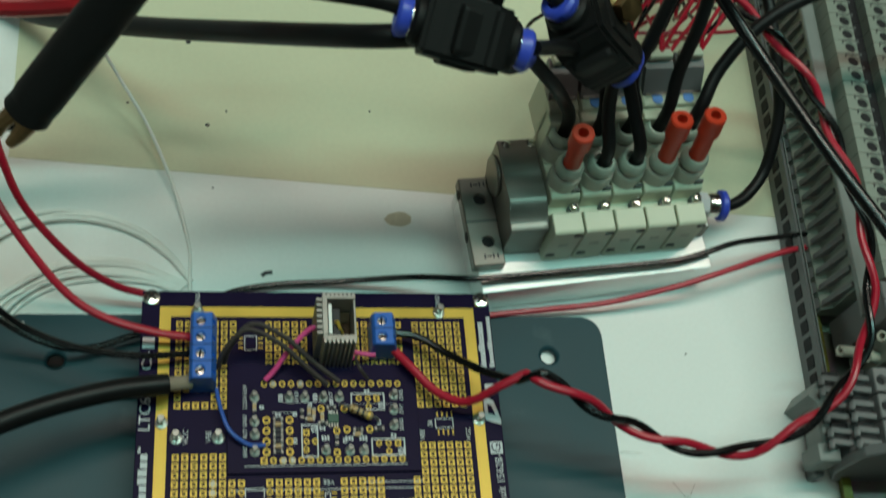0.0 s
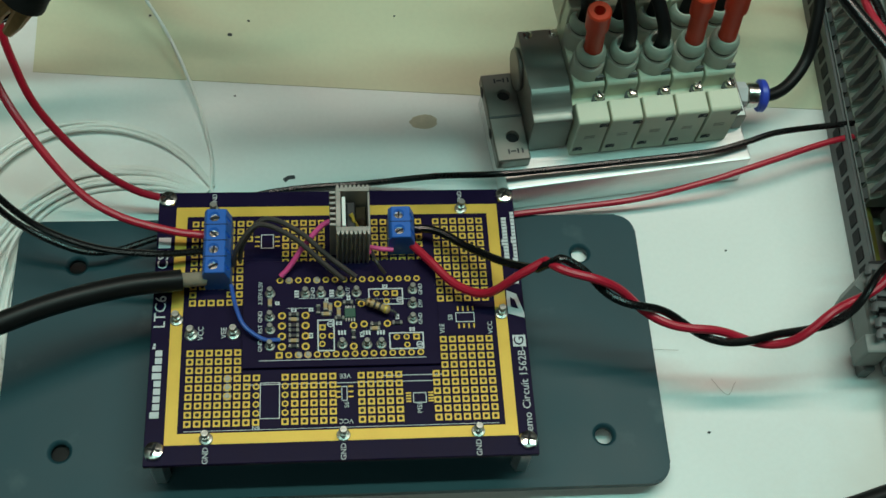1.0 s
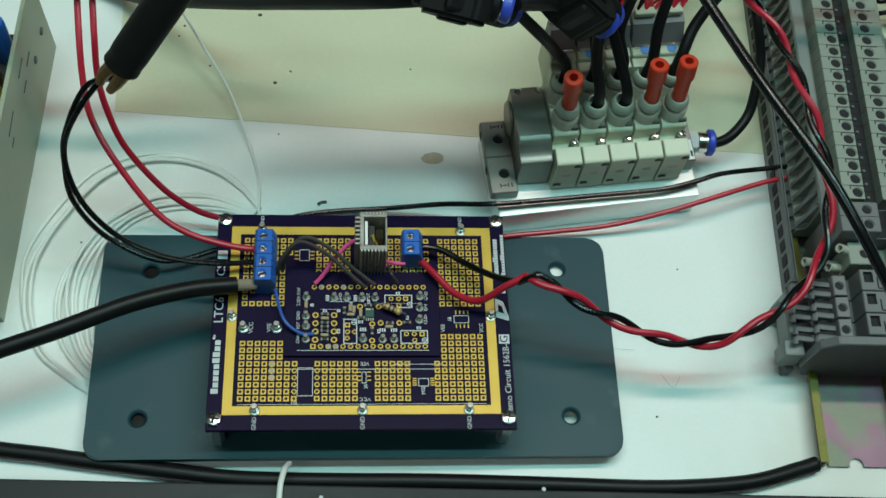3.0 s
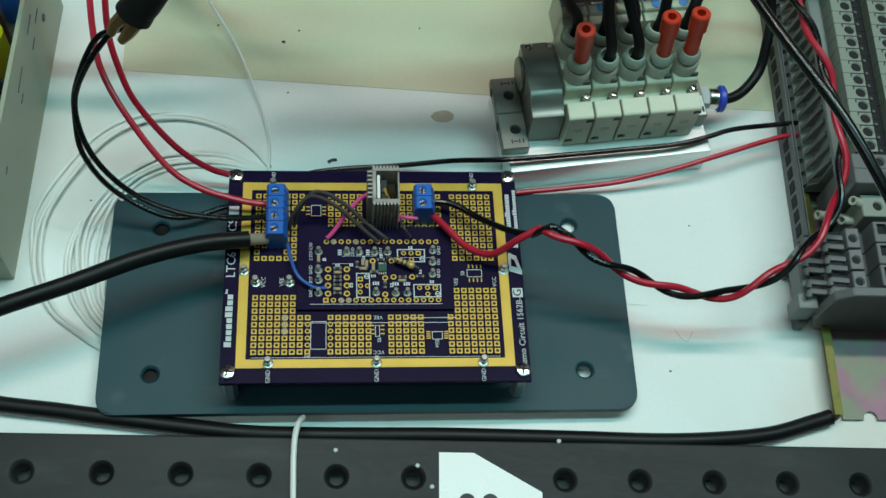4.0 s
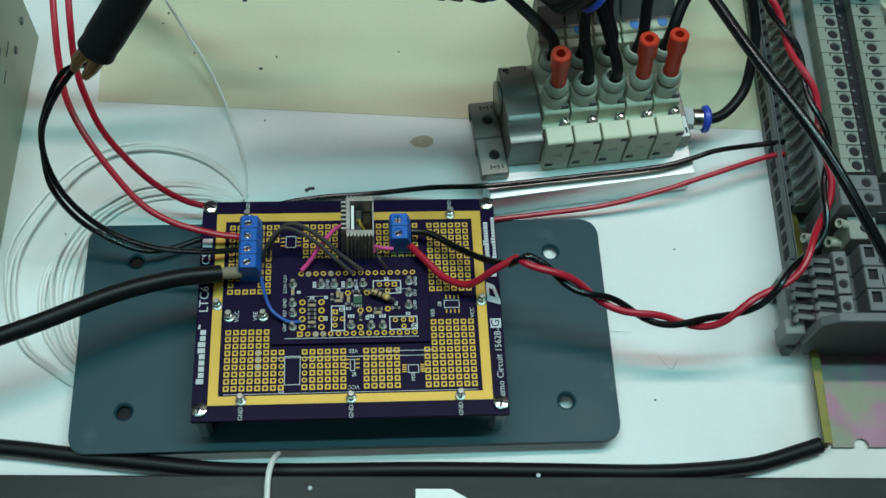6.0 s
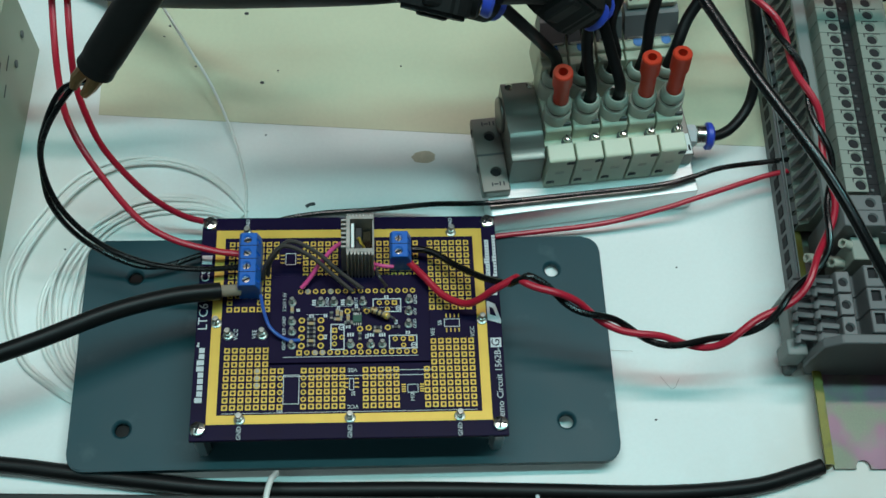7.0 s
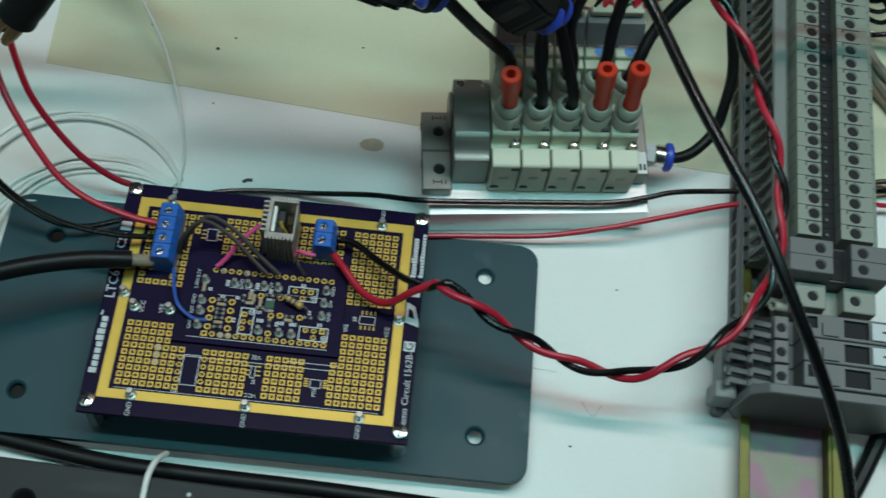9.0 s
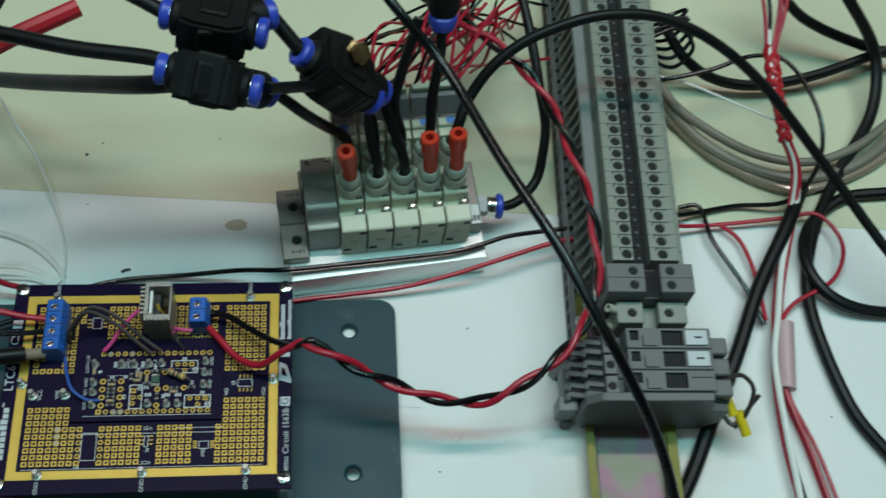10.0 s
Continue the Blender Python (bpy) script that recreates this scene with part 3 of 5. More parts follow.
hs = thing("heatsink", board.matrix_basis.copy(), "grey finned heatsink standing on the board with a regulator", "heatsink")
HZ = 0.0175
part("front_plate", span(-0.0010, 0.0084, 0.0172, 0.0186, 0.001, HZ, 0.0001), M["sink"], hs)
part("rear_plate", span(-0.0010, 0.0084, 0.0300, 0.0310, 0.001, HZ, 0.0001), M["sink"], hs)
part("side_plate", span(-0.0010, 0.0004, 0.0186, 0.0300, 0.001, HZ, 0.0001), M["sink"], hs)
part("thin_wall", span(0.0078, 0.0084, 0.0186, 0.0300, 0.001, HZ - 0.0006, 0.0001), M["sink"], hs)
rib = mesh_of("fin", prism([(-0.00050, 0), (0.00050, 0), (0.00022, -0.0011), (-0.00022, -0.0011)], 0.001, HZ), M["sink"])
for k in range(8):
    shared("fin", rib, pose(-0.0004 + k * 0.00118, 0.0172, 0), hs)
    shared("fin", rib, pose(-0.0004 + k * 0.00118, 0.0310, 0, 0, 0, 180), hs)
long_rib = mesh_of("fin", span(-0.0017, 0, -0.00042, 0.00042, 0.001, HZ - 0.0002, 0.0001), M["sink"])
for k in range(7):
    shared("fin", long_rib, pose(-0.0010, 0.0195 + k * 0.00172, 0), hs)
part("regulator", span(0.0020, 0.0044, 0.0196, 0.0290, 0.0015, 0.0135, 0.0003), M["black_chip"], hs, "black regulator package")
part("insulator", span(0.0007, 0.0017, 0.0194, 0.0288, 0.0015, 0.0166, 0.0001), M["label"], hs, "white insulating strip")
part("bright_plate", span(0.0046, 0.0074, 0.0190, 0.0296, 0.0015, 0.0100, 0.0001), M["mirror"], hs, "dark mirror-like metal tab")
part("clip", sweep(mm((3.0, 24.5, 13.4), (3.4, 23.6, 15.6), (3.9, 22.6, 14.0), (5.2, 22.4, 10.4)), 0.0005, 8), M["gold"], hs, "small gilt spring clip")

# ---- black drilled bar in front ----
bar = thing("drilled_bar", pose(0.0, 0.0, 0.0, 0, 0, -1.85), "black anodised metal bar with a row of holes", "metal bar")
BT = 0.019
bb = part("bar", span(-0.42, 0.42, -0.118, -0.0568, 0.0, BT, 0.0006, 2), M["bar"], bar)
bm = bm_new()
for k in range(-14, 16):
    lathe([(0.0026, BT - 0.007), (0.0026, BT - 0.0016), (0.0044, BT + 0.0002), (0.0044, BT + 0.003)], pose(-0.0358 + k * 0.0248, -0.0695, 0), 20, bm)
cut(bb, bm)
bm = prism([(0.0221, -0.0611), (0.0335, -0.0611), (0.0556, -0.0738), (0.0556, -0.092), (0.0221, -0.092)], BT, BT + 0.0004)
tagged(part("white_label", bm, M["label"]), "white cut tape label stuck on the black bar", "label").matrix_basis = bar.matrix_basis

for x in (0.0311, 0.0386):
    tagged(part("black_dot", lathe([(0.0027, BT + 0.0004), (0.0027, BT + 0.0006)], pose(x, -0.0772, 0), 20), M["ink"]), "black round dot on the white tape", "dot").matrix_basis = bar.matrix_basis

# ---- valve manifold on an aluminium base ----
VM = pose(0.0519, 0.0469, 0, 0, 0, 6)
base = thing("manifold_base", VM, "bright aluminium bar under the valve manifold", "metal base")
base.matrix_basis = pose(0.0519, 0.0469, 0, 0, 0, 7.4)
part("bar", span(-0.0012, 0.0766, -0.0018, 0.0340, 0, 0.0140, 0.0005, 2), M["alu"], base)
part("rear_step", span(-0.0012, 0.0766, 0.0340, 0.0372, 0, 0.0080, 0.0004), M["alu"], base)
ZB = 0.0140
man = thing("valve_manifold", VM, "pneumatic valve manifold with five ivory valves", "valve manifold")
eb = part("end_block", span(-0.0035, 0.0068, 0.0055, 0.0365, ZB, 0.0185, 0.0004), M["cast"], man, "machined aluminium end block")
bm = bm_new()
for y in (0.0137, 0.0286):
    lathe([(0.0021, 0.012), (0.0021, 0.022)], pose(0.0025, y, 0), 18, bm)
cut(eb, bm)
for y in (0.0137, 0.0286):
    # black discs paint the shade in the bores and side ports
    part("bore", lathe([(0.00205, 0.0165), (0.00205, 0.0168)], pose(0.0025, y, 0), 18), M["hole"], man)
    part("side_port", lathe([(0.0017, 0.0), (0.0017, 0.0002)], pose(-0.0035, y + 0.003, 0.0162, 0, -90, 0), 14), M["hole"], man)
for y in (0.0086, 0.0338):
    bm = bm_new()
    for k in range(4):
        add_box(bm, 0.0005, 0.0016, 0.0001, pose(0.0005 + k * 0.0014, y, 0.01857, 0, 0, 90 if k == 1 else 0))
    part("print_text", bm, M["ink"], man)
part("block_seam", span(-0.0034, 0.0067, 0.0205, 0.0212, 0.0184, 0.0187), M["darkgrey"], man)
sec = [(0.0106, ZB), (0.0385, ZB), (0.0405, 0.022), (0.0405, 0.0345), (0.0225, 0.0345)]
for k in range(7):
    sec.append((0.0195 - 0.0076 * k / 6, 0.0345 - 0.0042 * math.sin(radians(15 * k)) ** 1.6))
sec.append((0.0108, 0.0298))
sbm = prism(sec, 0.0068, 0.0190, m=Matrix(((0, 0, 1, 0), (1, 0, 0, 0), (0, 1, 0, 0), (0, 0, 0, 1))))
bmesh.ops.bevel(sbm, geom=list(sbm.edges), offset=0.0003, segments=1, affect="EDGES")
part("supply_block", sbm, M["cast"], man, "polished aluminium supply block")
part("flange", lathe([(0.0062, 0.0), (0.0066, 0.0004), (0.0066, 0.0010), (0.0062, 0.0014)], pose(0.0069, 0.0325, 0.0262, 0, -90, 0), 32), M["cast"], man, "round flange on the supply block")
for x, y in ((0.0095, 0.0385), (0.0175, 0.0385)):
    part("screw", lathe([(0.0014, 0.0345), (0.0014, 0.0352), (0.0008, 0.0357)], pose(x, y, 0), 12), M["steel"], man)
part("rail_foot", span(0.0190, 0.0703, 0.0110, 0.0420, ZB, 0.0180, 0.0005), M["cast"], man)

VW = 0.01015
TRI = Matrix(((0, 0, 1, 0), (1, 0, 0, 0), (0, 1, 0, 0), (0, 0, 0, 1)))


def valve(x):
    """One slim valve: front cover, stepped body, screw, two collars and a tall pilot head behind."""
    w = VW - 0.0007
    body = prism([(0.0075, 0.0143), (0.042, 0.0143), (0.042, 0.0500), (0.036, 0.0500), (0.036, 0.0350), (0.0305, 0.0360), (0.0295, 0.0366), (0.0188, 0.0366), (0.0180, 0.0358), (0.0176, 0.0300), (0.0150, 0.0300), (0.0142, 0.0338), (0.0082, 0.0330), (0.0075, 0.0325)], x, x + w, m=TRI)
    bmesh.ops.bevel(body, geom=list(body.edges), offset=0.0003, segments=1, affect="EDGES")
    v = part("valve_body", body, M["ivory"], man, "ivory plastic valve body")
    for d in (-0.0005, 0.0005):
        part("cover_mark", span(x + 0.0030, x + 0.0062, 0.00735, 0.0076, 0.0244 + d, 0.0247 + d), M["collar"], v)
    for u, zz in ((x + 0.0078, 0.0308), (x + 0.0019, 0.0180)):
        g = bm_new()
        for dx, a in ((-0.0004, 40), (0.0008, -40)):
            lathe([(0.0009, -0.0001), (0.0009, 0.00015), (0.0006, 0.00015), (0.0006, -0.0001)], pose(u + dx, 0.0075, zz, 90, 0, 0), 10, g, cap=False)
            add_box(g, 0.0003, 0.0003, 0.0022, pose(u + dx, 0.00745, zz, 0, a, 0))
        part("print_mark", g, M["ink"], v)
    # dark strip added to paint the shade in the gap between valves
    part("gap_shim", span(x + w, x + VW, 0.0090, 0.0360, 0.0146, 0.0300), M["darkgrey"], v)
    part("screw_well", lathe([(0.0019, 0.0300), (0.0019, 0.0318)], pose(x + w - 0.0015, 0.0163, 0), 14), M["darkgrey"], v)
    sc = part("screw", lathe([(0.0015, 0.0312), (0.0015, 0.0334), (0.0011, 0.0340), (0.0001, 0.0342)], pose(x + w - 0.0015, 0.0163, 0), 14), M["steel"], v)
    part("slot", box(0.0022, 0.0004, 0.0003, pose(x + w - 0.0015, 0.0163, 0.0342, 0, 0, 35 + 4000 * x)), M["hole"], sc)
    part("lock_notch", span(x + w - 0.0030, x + w - 0.0004, 0.0192, 0.0200, 0.0362, 0.0385), M["darkgrey"], v)
    for y, z0 in ((0.0240, 0.0318), (0.0345, 0.0328)):
        part("port_collar", lathe([(0.0049, z0), (0.0049, z0 + 0.0096), (0.0046, z0 + 0.0102), (0.0037, z0 + 0.0103), (0.0035, z0 + 0.0088)], pose(x + w / 2, y, 0), 24), M["collar"], v, "pale grey push-in collar")
        part("joint", lathe([(0.0037, z0 + 0.0090), (0.0037, z0 + 0.0112)], pose(x + w / 2, y, 0), 20), M["darkgrey"], v)
        part("release_sleeve", lathe([(0.0036, z0 + 0.0104), (0.0037, z0 + 0.0112), (0.0041, z0 + 0.0114), (0.0044, z0 + 0.0124), (0.0044, z0 + 0.0136), (0.0040, z0 + 0.0150), (0.0034, z0 + 0.0157), (0.0028, z0 + 0.0156), (0.0026, z0 + 0.0120)], pose(x + w / 2, y, 0), 24), M["groove"], v, "pale teal rounded release sleeve")
    part("pilot_head", span(x, x + w, 0.0395, 0.0530, 0.0345, 0.0520, 0.0004), M["ivory"], v)
    part("pilot_cap", prism([(0.0430, 0.0520), (0.0530, 0.0520), (0.0530, 0.0600), (0.0480, 0.0590)], x + 0.0002, x + w - 0.0002, m=TRI), M["midgrey"], v, "grey pilot cap")
    part("chrome_strip", span(x + 0.0008, x + w - 0.0008, 0.0424, 0.0434, 0.0522, 0.0531), M["steel"], v)
    part("manual_button", lathe([(0.0017, 0.0), (0.0017, 0.0003)], pose(x + w / 2, 0.0415, 0.0520), 16), M["dot"], v, "pale blue manual button")
    part("socket", span(x + 0.0010, x + w - 0.0010, 0.0500, 0.0530, 0.0600, 0.0625, 0.0003), M["ivory"], v)
    return v


VX = [0.0195 + k * VW for k in range(5)]
for x in VX:
    valve(x)
part("end_plate", span(VX[-1] + VW, VX[-1] + VW + 0.0055, 0.0110, 0.0400, ZB, 0.0215, 0.0004), M["cast"], man)
part("print_plate", span(VX[-1] + VW + 0.0005, VX[-1] + VW + 0.0050, 0.0115, 0.0200, 0.0213, 0.02153), M["label"], man, "white printed tag")
bm = bm_new()
for k in range(3):
    add_box(bm, 0.0008, 0.0024, 0.0001, pose(VX[-1] + VW + 0.0014 + k * 0.0014, 0.0140, 0.02157))
part("print_text", bm, M["ink"], man)
fit_y, fit_z = 0.0222, 0.0160
part("elbow_nut", lathe([(0.0042, 0.0), (0.0042, 0.004)], pose(0.0755, fit_y, fit_z, 0, 90, -8), 6), M["silk"], man, "white taped fitting thread")
part("elbow_body", lathe([(0.0034, 0.004), (0.0040, 0.0046), (0.0040, 0.0078)], pose(0.0755, fit_y, fit_z, 0, 90, -8), 18), M["steel"], man)
part("release_ring", lathe([(0.0044, 0.0078), (0.0052, 0.0084), (0.0052, 0.0100), (0.0042, 0.0108), (0.0027, 0.0108), (0.0027, 0.0085)], pose(0.0755, fit_y, fit_z, 0, 90, -8), 24), M["ring"], man, "blue release ring")


def plug(x, y, z, lean_x, lean_y, flat=1.0):
    """A blanking plug: thin stem, wider round grip with a hollow end."""
    p = thing("blanking_plug", VM @ pose(x, y, z, lean_x, lean_y, 0), "orange plastic blanking plug pushed into a collar", "plug", "orange plugs")
    part("stem", lathe([(0.0027, -0.008), (0.0027, 0.0105)], None, 18), M["orange"], p)
    part("grip", lathe([(0.0027, 0.0105), (0.0034, 0.0112), (0.0034, 0.0185), (0.0030, 0.0190), (0.0016, 0.0190), (0.0014, 0.0140)], None, 20), M["orange"], p)
    return p


zc = 0.0335 + 0.0138
plug(VX[0] + 0.0049, 0.0240, zc, 2, -6)
plug(VX[3] + 0.0049, 0.0240, zc, -6, -4)
plug(VX[4] + 0.0049, 0.0240, zc, -8, -2)

# ---- mounting rail with terminal blocks ----
RM = pose(0.1656, 0.0, 0.0, 0, 0, -1.4)
XZ = Matrix(((1, 0, 0, 0), (0, 0, -1, 0), (0, 1, 0, 0), (0, 0, 0, 1)))


def profile(rows, y0, y1, bm=None, bevel=0.0):
    """A section in x and z, drawn out from y0 to y1."""
    bm2 = prism(rows, -y1, -y0, m=XZ, bm=bm)
    if bevel:
        bmesh.ops.bevel(bm2, geom=list(bm2.edges), offset=bevel, segments=1, affect="EDGES")
    return bm2


rail = thing("mounting_rail", RM, "yellow zinc plated steel mounting rail on the table", "mounting rail")
rb = part("rail_base", profile([(0.0015, 0.0004), (0.0262, 0.0004), (0.0262, 0.0014), (0.0015, 0.0014)], -0.0470, 0.26), M["zinc"], rail)
cut(rb, lathe([(0.0026, -0.01), (0.0026, 0.01)], pose(0.0118, -0.0465, 0), 20))
for a, b, c in ((-0.0036, -0.0012, -0.0012), (0.0275, 0.0312, 0.0265)):
    part("rail_flange", profile([(a, 0.0065), (b, 0.0065), (b, 0.0075), (a, 0.0075)], -0.0470, 0.26), M["zincedge"], rail)
    part("rail_web", profile([(c, 0.0004), (c + 0.001, 0.0004), (c + 0.001, 0.0065), (c, 0.0065)], -0.0470, 0.26), M["zincedge"], rail)

PITCH = 0.00552


def terminal_slice():
    """One slim feed-through terminal with two screw wells and a marker groove between."""
    t = thing("rail_terminal", RM, "pale grey rail terminal with two screw wells", "terminal block", "row of rail terminals")
    w = PITCH - 0.00012
    sec = [(-0.0030, 0.0080), (0.0345, 0.0080), (0.0345, 0.0130), (0.0332, 0.0150), (0.0332, 0.0365), (0.0308, 0.0370), (0.0306, 0.0400), (0.0196, 0.0400), (0.0196, 0.0345), (0.0132, 0.0345), (0.0132, 0.0400), (0.0052, 0.0400), (0.0046, 0.0330), (0.0040, 0.0320), (0.0002, 0.0320), (0.0002, 0.0150), (-0.0030, 0.0130)]
    b = part("body", profile(sec, 0, w, bevel=0.0001), M["tgrey"], t)
    bm = bm_new()
    for x in (0.0108, 0.0246):
        lathe([(0.0021, 0.034), (0.0021, 0.0415)], pose(x, w / 2, 0), 14, bm)
    cut(b, bm)
    for x in (0.0108, 0.0246):
        # flat black disc just under the top stands for the shaded well
        part("screw", lathe([(0.0020, 0.0388), (0.0020, 0.0391), (0.0001, 0.0392)], pose(x, w / 2, 0), 12), M["hole"], t, "black disc painting the shade in the screw well")
    for x0, x1 in ((0.0080, 0.0132), (0.0216, 0.0278)):
        part("notch", span(x0, x1, w - 0.0004, w - 0.00005, 0.03995, 0.04012), M["black_chip"], t)
        part("notch", span(x0, x0 + 0.0004, w - 0.0016, w - 0.0004, 0.03995, 0.04012), M["black_chip"], t)
    # black slab puts painted shade into the groove between the screws
    part("marker_groove", span(0.0134, 0.0194, 0, w, 0.0345, 0.0352), M["hole"], t)
    part("marker_clip", span(0.0158, 0.0170, 0.0022, 0.0034, 0.0352, 0.0360, 0.0002), M["darkgrey"], t)
    part("side_fin", profile([(-0.0034, 0.0150), (0.0002, 0.0190), (0.0002, 0.0310), (-0.0010, 0.0310)], 0.0008, 0.0024), M["midgrey"], t)
    part("foot", profile([(-0.0050, 0.0040), (-0.0030, 0.0040), (-0.0030, 0.0125), (-0.0050, 0.0110)], 0.0010, 0.0046), M["darkgrey"], t)
    return t


first = terminal_slice()
V0 = 0.0405
first.matrix_basis = RM @ pose(0, V0, 0)
for k in range(1, 29):
    copy_thing(first, RM @ pose(0, V0 + k * PITCH, 0))
side = thing("side_strip", RM, "long pale grey cover strip along the terminals", "cover strip")
part("strip", span(-0.0012, 0.0036, 0.030, 0.215, 0.0322, 0.0345, 0.0004), M["greyp"], side)
part("ledge", span(-0.0055, -0.0051, 0.012, 0.215, 0.0, 0.0135), M["greyp"], side)
part("slotted_edge", span(-0.0066, -0.0056, -0.004, 0.215, 0.0, 0.0130, 0.0002), M["midgrey"], side)
# black boxes on the edge paint the shade in its slots
SLOT = mesh_of("slot", box(0.0004, 0.0042, 0.0046), M["hole"])
for k in range(34):
    shared("slot", SLOT, pose(-0.0067, k * 0.0061, 0.0070), side)


def grey_pair(y0, z1, dark):
    t = thing("rail_terminal", RM, "slate grey wide rail terminal with four screws" if dark else "pale low rail terminal with two screws", "terminal block", "row of rail terminals")
    m = M["midgrey"] if dark else M["tgrey"]
    x0, x1 = (0.0016, 0.0345) if dark else (0.0060, 0.0325)
    d = 0.0118 if dark else 0.0085
    b = part("body", profile([(x0, 0.008), (x1, 0.008), (x1, z1), (0.0218, z1), (0.0218, z1 - 0.006), (0.0160, z1 - 0.006), (0.0160, z1), (x0, z1)], y0, y0 + d, bevel=0.0003), m, t)
    ys = (y0 + 0.0030, y0 + 0.0088) if dark else (y0 + 0.0042,)
    bm = bm_new()
    for y in ys:
        for x in (0.0118, 0.0258):
            lathe([(0.0019, z1 - 0.004), (0.0019, z1 + 0.002)], pose(x, y, 0), 14, bm)
    cut(b, bm)
    for y in ys:
        for x in (0.0118, 0.0258):
            # black disc high in the well paints its shade
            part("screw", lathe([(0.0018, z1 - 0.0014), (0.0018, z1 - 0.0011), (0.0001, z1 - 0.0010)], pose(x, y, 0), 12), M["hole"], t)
    if dark:
        part("seam", span(x0, x1, y0 + 0.0058, y0 + 0.0060, z1, z1 + 0.0001), M["hole"], t)
        # same painted shade on the floor of this groove
        part("marker_groove", span(0.0162, 0.0216, y0 + 0.0006, y0 + 0.0112, z1 - 0.006, z1 - 0.0055), M["hole"], t)
    return t


grey_pair(0.0262, 0.0425, True)
grey_pair(0.0170, 0.0350, False)

MW = 0.0083


def fuse_slice(k):
    """A broad multi-level terminal slice with stepped wire entries."""
    t = thing("multilevel_terminal", RM @ pose(0, -0.0100 + (2 - k) * MW, 0), "slate grey multi-level rail terminal" + (" with a white marker" if k < 2 else " at the row's end"), "terminal block", "multi-level terminals")
    w = MW - 0.0003
    sec = [(-0.0070, 0.0060), (0.0440, 0.0060), (0.0485, 0.0120), (0.0485, 0.0235), (0.0410, 0.0245), (0.0400, 0.0360), (0.0082, 0.0360), (0.0080, 0.0262), (0.0056, 0.0262), (0.0053, 0.0304), (0.0006, 0.0300), (-0.0006, 0.0225), (-0.0062, 0.0200), (-0.0070, 0.0120)]
    b = part("body", profile(sec, 0, w, bevel=0.0003), M["midgrey"], t)
    bm = bm_new()
    add_box(bm, 0.0082, 0.0060, 0.006, pose(0.0255, w / 2, 0.0365))
    add_box(bm, 0.0034, 0.0040, 0.006, pose(0.0112, w / 2 + 0.001, 0.0365))
    lathe([(0.0017, 0.0275), (0.0017, 0.033)], pose(0.0029, w / 2, 0), 14, bm)
    cut(b, bm)
    # black floors paint the shade inside both windows and the screw well
    part("window_bottom", span(0.0215, 0.0295, w / 2 - 0.0029, w / 2 + 0.0029, 0.0342, 0.0346), M["hole"], t)
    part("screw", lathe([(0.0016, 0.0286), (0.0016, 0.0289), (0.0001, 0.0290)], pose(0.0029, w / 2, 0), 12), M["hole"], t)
    part("window_bottom", span(0.0096, 0.0128, w / 2 - 0.0009, w / 2 + 0.0029, 0.0342, 0.0346), M["hole"], t)
    for y, z, x in ((0.0018, 0.0272, -0.0030), (0.0058, 0.0264, -0.0026), (0.0034, 0.0214, -0.0088), (0.0072, 0.0208, -0.0082)):
        part("tongue", box(0.0066, 0.0021, 0.0016, pose(x, y, z, 0, -16, -12), 0.0006, 2), M["midgrey"], t)
        part("tongue_tip", box(0.0020, 0.0030, 0.0020, pose(x - 0.0030, y - 0.0004, z - 0.0010, 0, -30, -12), 0.0007, 2), M["midgrey"], t)
        # black box stands for the shade between neighbouring tongues
        part("wire_entry", box(0.0050, 0.0020, 0.0010, pose(x + 0.0004, y + 0.0018, z - 0.0014, 0, -10, 0)), M["hole"], t)
    part("groove", span(0.0007, 0.0052, 0.0000, 0.0004, 0.0302, 0.0304), M["hole"], t)
    part("groove", span(0.0145, 0.0195, 0.0006, 0.0010, 0.0360, 0.0362), M["hole"], t)
    part("groove", span(0.0141, 0.0145, 0.0010, 0.0050, 0.0360, 0.0362), M["hole"], t)
    part("right_tab", span(0.0405, 0.0485, 0.0006, w - 0.0006, 0.0236, 0.0285, 0.0006), M["midgrey"], t)
    if k < 2:
        part("marker", span(0.0302, 0.0385, 0.0010, w - 0.0012, 0.0360, 0.0370, 0.0002), M["silk"], t, "white marker tag")
        part("marker_print", span(0.0335, 0.0365, w / 2 - 0.0004, w / 2 + 0.0003, 0.0370, 0.03706), M["ink"], t)
    else:
        part("groove", span(0.0312, 0.0395, w - 0.0030, w - 0.0027, 0.0360, 0.0362), M["hole"], t)
    return t


for k in range(3):
    fuse_slice(k)
ep = thing("end_cover", RM, "slate grey end cover plate of the terminals", "end cover")
bm = profile([(-0.0050, 0.0030), (0.0415, 0.0030), (0.0478, 0.0120), (0.0478, 0.0225), (0.0405, 0.0245), (0.0390, 0.0352), (-0.0020, 0.0350), (-0.0075, 0.0305), (-0.0085, 0.0120)], -0.0136, -0.0102, bevel=0.0004)
part("plate", bm, M["midgrey"], ep)
clipt = thing("rail_end_clip", RM, "grey plastic end clip standing beside the terminals", "clip")
part("head", span(-0.0152, -0.0080, -0.0115, -0.0055, 0.0060, 0.0180, 0.0008, 2), M["greyp"], clipt)
part("arm", span(-0.0128, -0.0092, -0.0055, 0.0125, 0.0060, 0.0168, 0.0006), M["greyp"], clipt)
part("hook", prism([(-0.0155, 0.0095), (-0.0120, 0.0140), (-0.0085, 0.0125), (-0.0095, 0.0085), (-0.0130, 0.0070)], 0.0, 0.0180, m=Matrix()), M["greyp"], clipt)
